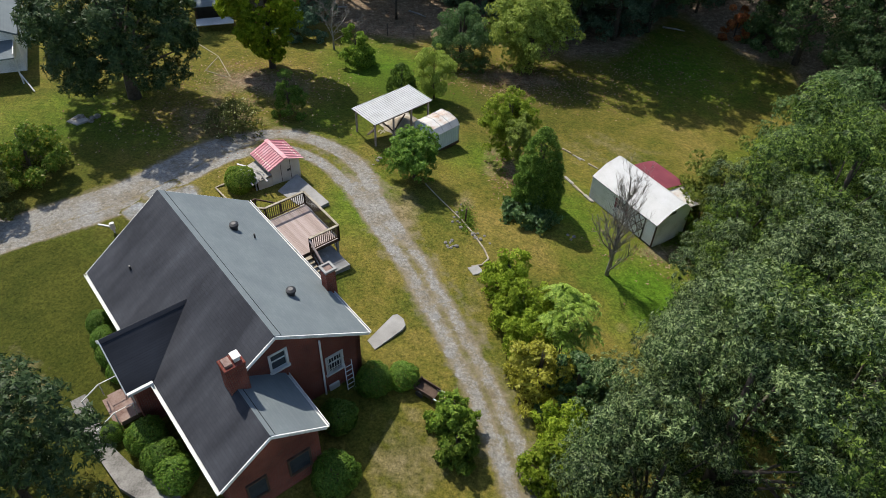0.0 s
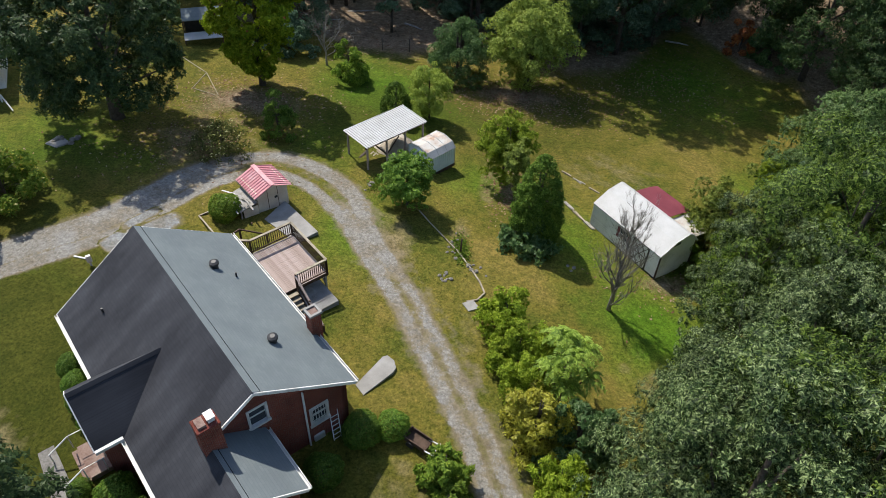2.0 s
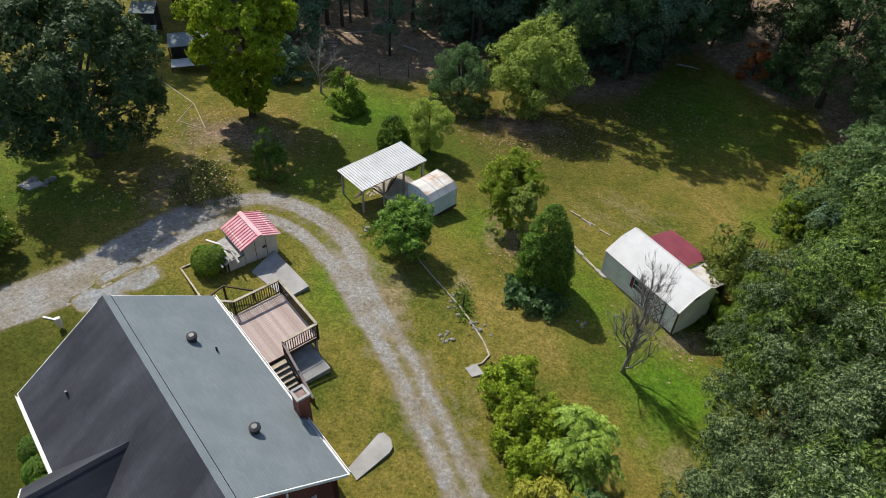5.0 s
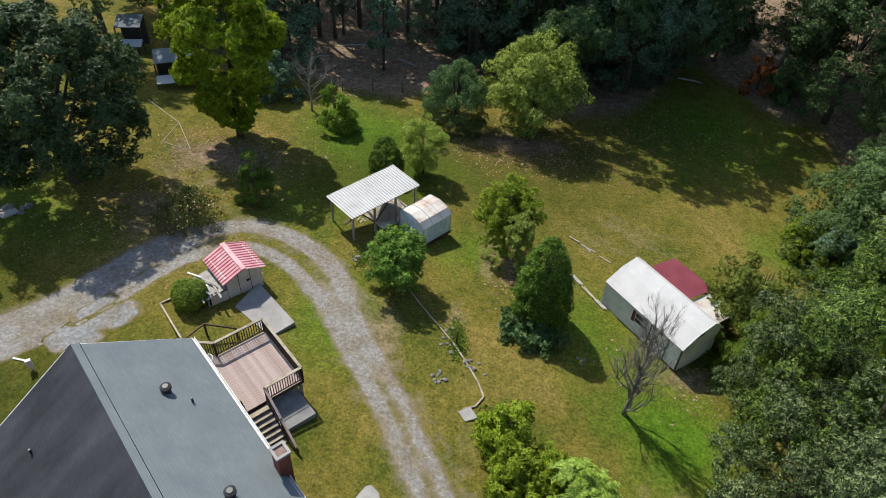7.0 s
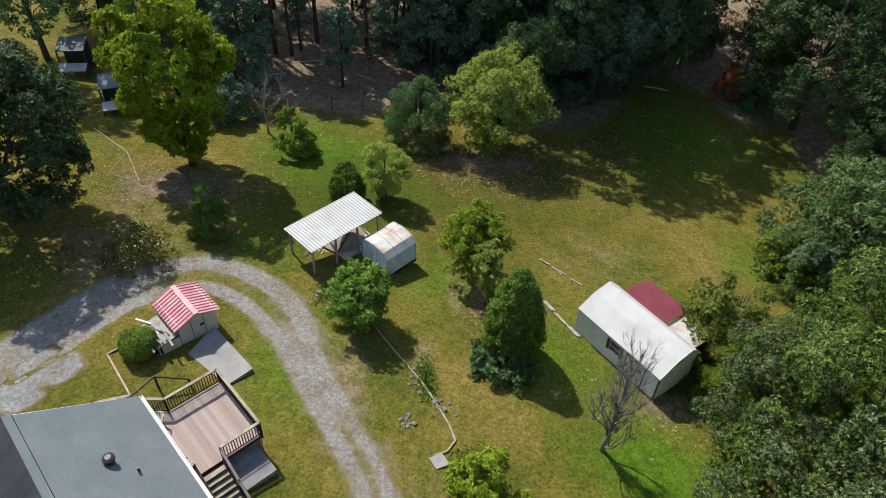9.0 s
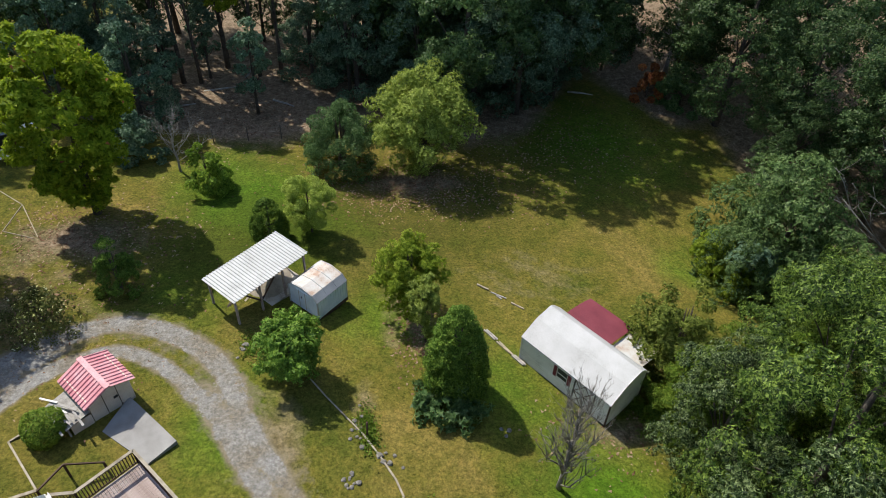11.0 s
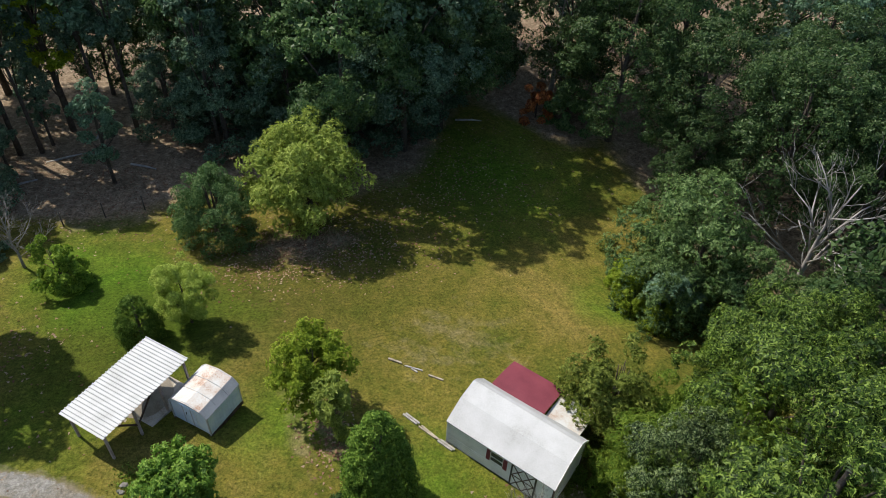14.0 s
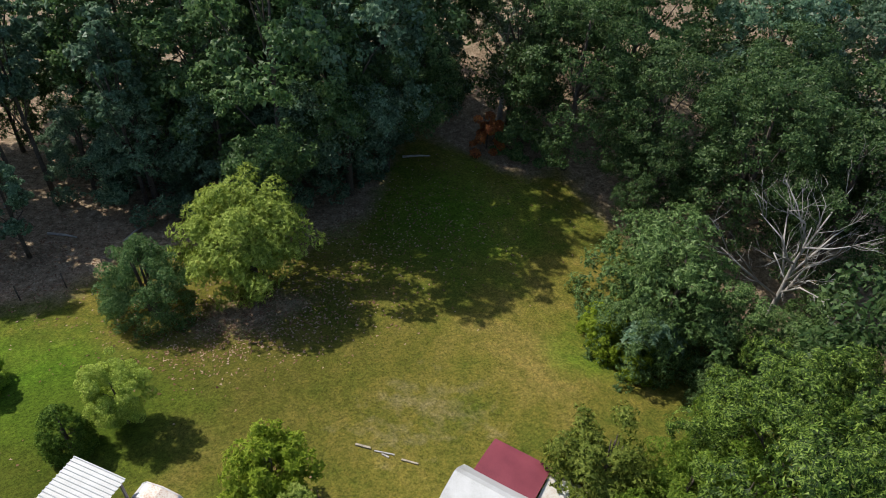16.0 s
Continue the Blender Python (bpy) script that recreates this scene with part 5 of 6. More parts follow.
# ---- outbuildings ----
def ribbed(g, a, b, c, d, pitch, height, thick=0.02):
    """A ribbed metal sheet over the corners a, b, c, d; the ribs run from a to d."""
    a, b, c, d = (Vector(p) for p in (a, b, c, d))
    n = max(2, round((b - a).length / pitch))
    nor = (b - a).cross(d - a).normalized()
    row = []
    for k in range(n):
        for f, h in ((0.0, 0), (0.55, 0), (0.68, height), (0.87, height)):
            row.append(((k + f) / n, h))
    row.append((1.0, 0))
    top = [[p.lerp(q, f) + nor * h for f, h in row] for p, q in ((a, b), (d, c))]
    m = len(row)
    vs = top[0] + top[1] + [p - nor * thick for p in top[0] + top[1]]
    fs = [(i, i + 1, m + i + 1, m + i) for i in range(m - 1)] + [(2 * m + m + i, 3 * m + i + 1, 2 * m + i + 1, 2 * m + i) for i in range(m - 1)]
    fs += [(i + 1, i, 2 * m + i, 2 * m + i + 1) for i in range(m - 1)] + [(m + i, m + i + 1, 3 * m + i + 1, 3 * m + i) for i in range(m - 1)]
    return g.add(vs, fs)


TAN_DIRT = material("pale trodden dirt", [(0.25, 0.21, 0.16), (0.4, 0.36, 0.3), (0.5, 0.46, 0.4)], 1.4, 0.95, 0.3, 12)


def carport():
    z = float(ground_z(-3.2, 45.6))
    ax = math.degrees(math.atan2(3.58, 4.03))
    m = pose(-5.96, 45.0, z, 0, 0, ax)  # x along the long side, -y towards the drive
    ob = thing("carport", "open carport with a white ribbed metal roof on timber posts", "carport", m)
    L, W, h = 5.45, 2.85, 2.36
    g = Geo()
    ribbed(g, (0, -W, h), (L, -W, h), (L, 0, h), (0, 0, h), 0.2, 0.06)
    part("roof", g, TIN_WHITE, ob, "white ribbed metal roof")
    for x, y in ((0.25, -0.2), (0.2, -W + 0.25), (1.9, -W + 0.25), (3.6, -W + 0.25), (L - 0.2, -W + 0.25), (L - 0.2, -0.2), (2.7, -0.2)):
        part("post", Geo().box(x - 0.055, y - 0.055, -0.8, x + 0.055, y + 0.055, h - 0.12), TIMBER, ob)
    for y in (-0.2, -W + 0.25):
        part("beam", Geo().box(0.05, y - 0.03, h - 0.27, L - 0.05, y + 0.03, h - 0.13), STAINED, ob)
    for x in (0.1, 1.4, 2.7, 4.0, L - 0.1):
        part("rafter", Geo().beam((x, -W + 0.05, h - 0.07), (x, -0.05, h - 0.08), 0.04, 0.08), BARK_PALE, ob)
    for a, b in (((1.9, -W + 0.25, 0.9), (3.0, -W + 0.25, 2.0)), ((1.9, -W + 0.25, 0.9), (1.0, -W + 0.25, 2.0)), ((0.2, -W + 0.25, 0.15), (0.25, -0.2, 0.15))):
        part("brace", Geo().beam(a, b, 0.05, 0.09), STAINED, ob)
    fl = Geo().plate([(-0.1, -W + 0.2, 0), (L - 0.2, -W + 0.2, 0), (L - 0.2, 0, 0), (-0.1, 0, 0)], (0, 0, -0.6))
    part("floor_slab", fl, TAN_DIRT, ob, "pale dirt-strewn floor")
    return m


CARPORT = carport()


def sand_pile(m):
    g = Geo()
    vs = [(0, 0, 0.75)] + [(math.cos(a) * r * (1 + 0.12 * math.sin(3 * a)), math.sin(a) * r * 0.7, 0.75 * (1 - (r / 1.5) ** 1.3)) for r in (0.4, 0.8, 1.15, 1.5) for a in np.linspace(0, math.tau, 16, endpoint=False)]
    fs = [(0, 1 + k, 1 + (k + 1) % 16) for k in range(16)] + [(1 + r * 16 + k, 17 + r * 16 + k, 17 + r * 16 + (k + 1) % 16, 1 + r * 16 + (k + 1) % 16) for r in range(3) for k in range(16)]
    solid("mound", g.add(vs, fs), SAND, m, "low mound of pale sand under the carport", "mound", smooth=True)


SAND = material("pale sand", [(0.24, 0.2, 0.15), (0.38, 0.33, 0.26)], 2.0, 0.95, 0.3, 14)
sand_pile(CARPORT @ pose(3.7, -1.25, -0.02))


def barrel(m):
    ob = thing("log_round", "stack of grey boards and a log under the carport", "lumber", m)
    for k in range(5):
        part("board", Geo().box(-0.9, -0.3 + 0.14 * k, 0.02 + 0.05 * (k % 2), 0.9, -0.19 + 0.14 * k, 0.07 + 0.05 * (k % 2)), PALE_WOOD, ob)
    part("log", Geo().tube([(-0.6, 0.5, 0.14), (0.6, 0.55, 0.14)], [0.14, 0.13], 9), BARK, ob, smooth=True)


barrel(CARPORT @ pose(1.2, -1.3, 0.0, 0, 0, 20))


def metal_shed():
    m = spot(0.34, 43.34, math.degrees(math.atan2(1.63, 1.76)), 1, 0.15)  # x along the eave wall, y along the door wall
    ob = thing("metal_shed", "small white and pale blue ribbed metal shed with a rusting roof", "shed", m)
    L, W, h, k, r = 2.35, 2.35, 1.33, 1.66, 1.8
    prof = [(0, h), (0.32, k), (W / 2, r), (W - 0.32, k), (W, h)]
    g = Geo()
    ribbed(g, (L, 0, -0.1), (0, 0, -0.1), (0, 0, h), (L, 0, h), 0.2, 0.02)
    ribbed(g, (0, W, -0.1), (L, W, -0.1), (L, W, h), (0, W, h), 0.2, 0.02)
    part("wall", g, TIN_BLUE, ob)
    for x, thick in ((0.02, 0.03), (L - 0.02, -0.03)):
        part("end_wall", Geo().plate([(x, 0, -0.1)] + [(x, y, z) for y, z in prof] + [(x, W, -0.1)], (thick, 0, 0)), TIN_BLUE, ob)
    for y0, y1 in ((0.75, 1.24), (1.26, 1.75)):
        d = part("door", Geo().box(-0.02, y0, 0.02, 0.02, y1, 1.45), TIN_BLUE, ob)
        part("door_rib", Geo().box(-0.03, y0 + 0.2, 0.02, -0.018, y0 + 0.26, 1.45), TIN_WHITE, d)
    part("handle", Geo().box(-0.06, 1.28, 0.85, -0.02, 1.31, 1.0), BLACK, ob)
    for (y0, z0), (y1, z1), mat in zip(prof, prof[1:], (TIN_WHITE, TIN_RUST, TIN_RUST, TIN_WHITE)):
        o = -0.05 if z0 == h else 0
        o2 = 0.05 if z1 == h else 0
        part("roof_panel", Geo().plate([(-0.06, y0 + o, z0 + 0.02 + o), (L + 0.06, y0 + o, z0 + 0.02 + o), (L + 0.06, y1 + o2, z1 + 0.02 - o2), (-0.06, y1 + o2, z1 + 0.02 - o2)], (0, 0, -0.03)), mat, ob)
    for x in (0.0, 0.8, 1.6, L):
        for (y0, z0), (y1, z1) in zip(prof[:-1], prof[1:]):
            part("roof_rib", Geo().beam((x, y0, z0 + 0.035), (x, y1, z1 + 0.035), 0.03, 0.03), TIN_WHITE, ob)
    for x, y in ((0, 0), (L, 0), (0, W)):
        part("corner_trim", Geo().box(x - 0.035, y - 0.035, -0.15, x + 0.035, y + 0.035, h), TIN_WHITE, ob)
    part("skid", Geo().box(-0.05, -0.05, -0.3, L + 0.05, 0.12, -0.08), STAINED, ob)
    part("skid", Geo().box(-0.05, W - 0.12, -0.3, L + 0.05, W + 0.05, -0.08), STAINED, ob)


metal_shed()


def tool_shed():
    # x runs from the front gable back along the ridge
    a = math.degrees(math.atan2(1.79, -1.5))
    z = float(ground_z(-9.6, 37.9)) - 0.02
    m = pose(-9.5, 37.45, z, 0, 0, a)
    ob = thing("tool_shed", "small tan tool shed with a faded red ribbed metal roof", "shed", m)
    L, e, h, r = 2.35, 1.3, 1.55, 2.0
    part("wall", Geo().box(0.1, -1.05, -0.3, 0.16, 1.05, h).plate([(0.1, -1.05, h), (0.1, 0, r - 0.05), (0.1, 1.05, h)], (0.06, 0, 0)), TAN, ob)
    part("wall", Geo().box(L - 0.16, -1.05, -0.3, L - 0.1, 1.05, h), TAN, ob)
    part("wall", Geo().box(0.16, -1.05, -0.3, L - 0.16, -0.99, h + 0.05), TAN, ob)
    part("wall", Geo().box(0.16, 0.99, -0.3, L - 0.16, 1.05, h + 0.05), TAN, ob)
    for y in (-0.35, 0.35):
        part("door_seam", Geo().box(0.085, y - 0.015, -0.2, 0.1, y + 0.015, h + 0.1), STAINED, ob, "dark gap between door panels")
    part("hasp", Geo().box(0.07, -0.3, 0.8, 0.1, -0.1, 0.95), BLACK, ob)
    for s in (-1, 1):
        g = Geo()
        if s < 0:
            ribbed(g, (-0.12, -e, h - 0.08), (L + 0.1, -e, h - 0.08), (L + 0.1, 0, r), (-0.12, 0, r), 0.235, 0.045)
        else:
            ribbed(g, (L + 0.1, e, h - 0.08), (-0.12, e, h - 0.08), (-0.12, 0, r), (L + 0.1, 0, r), 0.235, 0.045)
        part("roof", g, TIN_RED, ob, "faded red ribbed metal roof")
    part("ridge_cap", Geo().beam((-0.14, 0, r + 0.04), (L + 0.12, 0, r + 0.04), 0.28, 0.03), TIN_RED, ob)
    part("fascia", Geo().box(-0.1, e - 0.02, h - 0.2, L + 0.08, e + 0.02, h - 0.1), PALE_WOOD, ob)
    # low lean-to beside it
    part("lean_to_roof", Geo().plate([(0.0, 1.1, 1.12), (2.0, 1.1, 1.12), (2.0, 2.35, 0.9), (0.0, 2.35, 0.9)], (0, 0, -0.05)), BARK_PALE, ob, "grey weathered plywood roof")
    for x, y in ((0.1, 2.25), (1.9, 2.25), (1.0, 2.25)):
        part("lean_to_post", Geo().box(x - 0.04, y - 0.04, -0.3, x + 0.04, y + 0.04, 0.9), BARK_PALE, ob)
    part("lean_to_wall", Geo().box(0.05, 1.1, -0.3, 0.1, 2.1, 0.85), TAN, ob)
    return m


SHED_M = tool_shed()


def scraps(name, label, m, mat, pieces, seed):
    rng = np.random.default_rng(seed)
    ob = thing(name, label, "lumber", m)
    for k in range(pieces):
        a, l = rng.uniform(-0.5, 0.5), rng.uniform(0.3, 0.7)
        x, y, z = rng.normal(0, 0.3), rng.normal(0, 0.25), 0.03 + 0.04 * k
        d = Vector((math.cos(a), math.sin(a), rng.normal(0, 0.05))) * l
        part("board", Geo().beam(Vector((x, y, z)) - d, Vector((x, y, z)) + d, rng.uniform(0.06, 0.14), 0.03), mat, ob)


scraps("scrap_boards", "loose grey boards lying on the lean-to", SHED_M @ pose(0.35, 1.75, 1.03), BARK_PALE, 6, 3)
scraps("scrap_boards", "pale offcuts lying on the lean-to", SHED_M @ pose(1.6, 1.9, 1.0), WHITE, 3, 4)


def barn():
    z = -2.35
    m = pose(15.08, 34.8, z, 0, 0, math.degrees(math.atan2(5.2, -3.49)))  # x from the near gable back, -y across to the far eave
    ob = thing("storage_barn", "weathered white storage barn with a white gambrel roof", "barn", m)
    L, W, h = 6.15, 3.2, 1.95
    prof = [(0, h), (-1.1, h + 0.62), (-2.25, h + 0.82), (-2.6, h + 0.6), (-W, h - 0.1)]
    wy0, wy1 = 2.6, 3.75  # window along the wall
    g = Geo()
    for x0, x1, z0, z1 in ((0, wy0, -0.3, h), (wy1, L, -0.3, h), (wy0, wy1, -0.3, 0.85), (wy0, wy1, 1.6, h)):
        g.box(x0, -0.05, z0, x1, 0.0, z1)
    part("wall", g, SIDING, ob)
    lap = Geo().plate([(0.02, 0.0, 0), (L - 0.02, 0.0, 0), (L - 0.02, 0.012, -0.0), (0.02, 0.012, 0)], (0, 0, -0.02)).mesh("siding_lap", SIDING)
    for k in range(11):
        if 4 <= k <= 8:
            continue
        o = part("siding_lap", lap, None, ob)
        o.location = (0, 0.004, 0.2 + 0.165 * k)
    part("wall", Geo().box(0, -W, -0.3, L, -W + 0.05, h), SIDING, ob)
    for x, t in ((0.0, 0.05), (L, -0.05)):
        part("gable_wall", Geo().plate([(x, 0, -0.3)] + [(x, y, q - 0.02) for y, q in prof] + [(x, -W, -0.3)], (t, 0, 0)), SIDING, ob)
    w = part("window", Geo().box(wy0 + 0.2, -0.03, 0.88, wy1 - 0.2, -0.01, 1.57), GLASS, ob)
    part("window_frame", Geo().box(wy0 + 0.17, -0.02, 0.85, wy0 + 0.23, 0.03, 1.6).box(wy1 - 0.23, -0.02, 0.85, wy1 - 0.17, 0.03, 1.6).box(wy0 + 0.2, -0.02, 1.2, wy1 - 0.2, 0.02, 1.24), WHITE, w)
    for x0 in (wy0 - 0.03, wy1 - 0.2):
        part("shutter", Geo().box(x0, 0.0, 0.8, x0 + 0.22, 0.035, 1.65), BURGUNDY, ob, "dark red shutter")
    # cross-braced double doors
    d0, d1, dz = 1.0, 2.25, 1.78
    for a, b in ((d0, (d0 + d1) / 2), ((d0 + d1) / 2, d1)):
        dr = part("door", Geo().box(a + 0.01, 0.0, 0.0, b - 0.01, 0.04, dz), SIDING, ob)
        x = Geo()
        for p, q in (((a, 0), (b, dz / 2)), ((b, 0), (a, dz / 2)), ((a, dz / 2), (b, dz)), ((b, dz / 2), (a, dz)), ((a, dz / 2), (b, dz / 2))):
            x.beam((p[0], 0.05, p[1]), (q[0], 0.05, q[1]), 0.02, 0.05)
        part("door_brace", x, STAINED, dr, "dark cross bracing")
    part("door_frame", Geo().box(d0 - 0.08, 0.0, -0.1, d0, 0.06, dz + 0.08).box(d1, 0.0, -0.1, d1 + 0.08, 0.06, dz + 0.08).box(d0, 0.0, dz, d1, 0.06, dz + 0.08), BLACK, ob)
    for (y0, z0), (y1, z1) in zip(prof, prof[1:]):
        o, o2 = (0.12 if z0 == h else 0), (0.12 if z1 < h else 0)
        part("roof_panel", Geo().plate([(-0.04, y0 + o, z0 + 0.05 - o * 0.5), (L + 0.04, y0 + o, z0 + 0.05 - o * 0.5), (L + 0.04, y1 - o2, z1 + 0.05 - o2 * 0.5), (-0.04, y1 - o2, z1 + 0.05 - o2 * 0.5)][::-1], (0, 0, -0.06)), TIN_WHITE, ob)
        part("rake_trim", Geo().beam((-0.06, y0 + o, z0 - o * 0.5), (-0.06, y1 - o2, z1 - o2 * 0.5), 0.03, 0.12), SIDING, ob)
    for y in (0.0, -W):
        for x in (0.0, L):
            part("corner_board", Geo().box(x - 0.04, y - 0.04, -0.3, x + 0.04, y + 0.04, h), STAINED if x == 0 else SIDING, ob)
    part("sill", Geo().box(-0.02, -0.02, -0.25, L + 0.02, 0.03, 0.0), BLACK, ob)
    part("gable_vent", Geo().box(-0.03, -1.6, h + 0.3, 0.0, -0.95, h + 0.5), BLACK, ob)
    return m


BARN = barn()


def canopy():
    """A burgundy canopy on poles behind the barn, with a pale sheet beside it."""
    m = BARN @ pose(0, 0, 0)
    ob = thing("canopy", "burgundy fabric canopy on thin poles behind the barn", "canopy", m)
    g = Geo()
    nx, ny = 9, 9
    x0, x1, y0, y1 = 2.5, 5.65, -5.65, -3.0
    vs, fs = [], []
    for i in range(nx):
        for j in range(ny):
            u, v = i / (nx - 1), j / (ny - 1)
            sag = 0.04 * math.sin(u * 9) * math.sin(v * 7)
            vs.append((x0 + (x1 - x0) * u, y0 + (y1 - y0) * v, 1.42 + 0.5 * math.sin(v * 1.6) - 0.3 * max(0, 0.3 - u) + sag))
    fs = [(i * ny + j, (i + 1) * ny + j, (i + 1) * ny + j + 1, i * ny + j + 1) for i in range(nx - 1) for j in range(ny - 1)]
    k = len(vs)
    g.add(vs + [(x, y, z - 0.02) for x, y, z in vs], fs + [tuple(k + i for i in q[::-1]) for q in fs])
    part("cover", g, BURGUNDY, ob, smooth=True)
    for x in (x0 + 0.1, x1 - 0.1):
        for y in (y0 + 0.08, y1 - 0.1):
            part("pole", Geo().tube([(x, y, -0.9), (x, y, 1.38 if y < -5 else 1.75)], [0.025, 0.025], 7), BARK_PALE, ob)
    part("side_sheet", Geo().plate([(0.5, -5.6, 1.1), (2.45, -5.6, 1.3), (2.45, -3.3, 1.65), (0.5, -3.3, 1.5)], (0, 0, -0.03)), TIN_RUST, ob, "pale metal sheet")
    part("pole", Geo().tube([(0.6, -5.5, -0.9), (0.6, -5.5, 1.08)], [0.03, 0.03], 7), BARK_PALE, ob)


canopy()


# ---- loose things on the ground ----
def log_line(pts, label, radius=0.09, mat=None, group="edging timbers"):
    for a, b in zip(pts, pts[1:]):
        za, zb = float(ground_z(*a)) + radius, float(ground_z(*b)) + radius
        mid = ((a[0] + b[0]) / 2, (a[1] + b[1]) / 2)
        m = pose(*mid, (za + zb) / 2)
        A, B = Vector((*a, za)) - m.translation, Vector((*b, zb)) - m.translation
        solid("timber", Geo().beam(A * 0.98, B * 0.98, radius * 1.8, radius * 1.8), mat or PALE_WOOD, m, label, "timber", group)


for off in (0.0, 0.16):
    log_line([(10.0 + off, 42.2), (10.5 + off, 41.35)], "split grey landscape timber lying beside the barn", 0.055, BARK_PALE)
    log_line([(10.55 + off, 41.2), (11.15 + off, 40.2 - off)], "split grey landscape timber lying beside the barn", 0.05)
    log_line([(11.2 + off, 40.05), (11.7 + off, 39.25)], "split grey landscape timber lying beside the barn", 0.06, BARK_PALE)
log_line([(10.45, 46.4), (11.1, 45.85)], "bleached landscape timber lying on the lawn", 0.06)
log_line([(11.2, 45.65), (12.1, 45.0)], "bleached landscape timber lying on the lawn", 0.04, BARK_PALE)
log_line([(11.5, 45.3), (11.75, 44.95)], "short grey timber lying on the lawn", 0.05, BARK_PALE)
log_line([(12.3, 44.6), (13.0, 44.0)], "bleached landscape timber lying on the lawn", 0.05)
log_line([(-0.3, 38.9), (0.5, 37.6), (1.35, 36.35), (2.2, 35.1)], "thin timber edging along the garden strip", 0.035)
log_line([(2.2, 35.1), (2.95, 33.7), (3.6, 32.3), (3.85, 31.4), (3.4, 30.75), (2.75, 30.5)], "weathered timber edging along the garden strip", 0.05)
log_line([(-21.9, 58.4), (-18.6, 55.4), (-16.7, 51.7)], "long pale pole lying on the lawn", 0.03, PALE_WOOD)
log_line([(-18.6, 55.4), (-18.9, 52.4), (-16.9, 51.6)], "thin pole lying on the lawn", 0.025, PALE_WOOD)
slab("stepping_slab", [(2.5, 30.35), (3.15, 30.6), (3.5, 30.0), (2.85, 29.75)][::-1], "small square concrete slab at the garden strip", 0.05)
slab("stepping_slab", [(6.5, 28.2), (7.05, 28.3), (7.1, 27.8), (6.6, 27.7)][::-1], "small grey flat stone on the lawn", 0.05)


def rock_geo(rng, r):
    g = Geo()
    rings, sides = 4, 7
    vs = [(0, 0, -r * 0.5)]
    for i in range(1, rings):
        a = math.pi * i / rings
        vs += [(math.cos(math.tau * k / sides) * math.sin(a) * r * rng.uniform(0.75, 1.2), math.sin(math.tau * k / sides) * math.sin(a) * r * rng.uniform(0.75, 1.2), -math.cos(a) * r * 0.5 * rng.uniform(0.8, 1.2)) for k in range(sides)]
    vs.append((0, 0, r * 0.5))
    fs = [(0, 1 + (k + 1) % sides, 1 + k) for k in range(sides)]
    for i in range(rings - 2):
        o = 1 + i * sides
        fs += [(o + k, o + (k + 1) % sides, o + sides + (k + 1) % sides, o + sides + k) for k in range(sides)]
    o = 1 + (rings - 2) * sides
    fs += [(o + k, o + (k + 1) % sides, len(vs) - 1) for k in range(sides)]
    return g.add(vs, fs)


STONE = material("field stone", [(0.09, 0.085, 0.07), (0.19, 0.175, 0.15), (0.28, 0.26, 0.23)], 3.0, 0.9, 0.3, 20)


def rocks(cx, cy, n, spread_x, spread_y, size, label, seed, group="stones"):
    rng = np.random.default_rng(seed)
    for _ in range(n):
        x, y, r = cx + rng.normal(0, spread_x), cy + rng.normal(0, spread_y), size * rng.uniform(0.6, 1.4)
        solid("stone", rock_geo(rng, r), STONE, spot(x, y, rng.uniform(0, 360), 1, r * 0.25), label, "stone", group)


rocks(1.45, 32.5, 11, 0.22, 0.2, 0.12, "grey field stone in a ring on the lawn", 5)
rocks(2.0, 35.6, 12, 0.2, 0.7, 0.11, "grey field stone along the garden strip", 6)
rocks(3.4, 33.1, 6, 0.3, 0.5, 0.14, "grey field stone along the garden strip", 7)
rocks(-3.6, 41.2, 7, 0.25, 0.5, 0.13, "pale stone beside the driveway", 8)
rocks(-25.0, 43.2, 6, 0.5, 0.35, 0.3, "pale stone in a pile on the lawn", 9)
slab("stone_pad", [(-26.1, 42.6), (-25.2, 42.2), (-24.5, 42.9), (-25.6, 43.6)], "pale concrete pad with stones under the oak", 0.05)
log_line([(-19.9, 31.7), (-18.9, 31.5)], "white plastic pipe lying by the house corner", 0.05, WHITE, "")
solid("meter_post", Geo().box(-0.14, -0.1, 0.3, 0.14, 0.1, 0.75, c=0.02).box(-0.05, -0.05, -0.3, 0.05, 0.05, 0.3), WHITE, spot(-18.7, 31.1, 30), "white utility box on a short post", "utility box")
rocks(10.2, 35.0, 3, 0.4, 0.3, 0.12, "grey stone on the lawn", 10)
solid("fence_post", Geo().tube([(0, 0, -0.3), (0.02, 0, 0.6), (0.03, 0.01, 1.15)], [0.06, 0.055, 0.05], 8), STAINED, spot(2.45, 34.95), "short dark wooden post in the garden strip", "post", smooth=True)
FENCE = solid("fence_post", Geo().tube([(0, 0, -0.3), (0.0, 0, 1.3)], [0.045, 0.04], 7), BARK, spot(-7.3, 64.3), "thin wooden fence post at the wood's edge", "post", "fence posts", smooth=True)
for x, y in ((-4.7, 64.9), (-2.1, 65.3), (0.3, 66.0)):
    copy_thing(FENCE, spot(x, y))
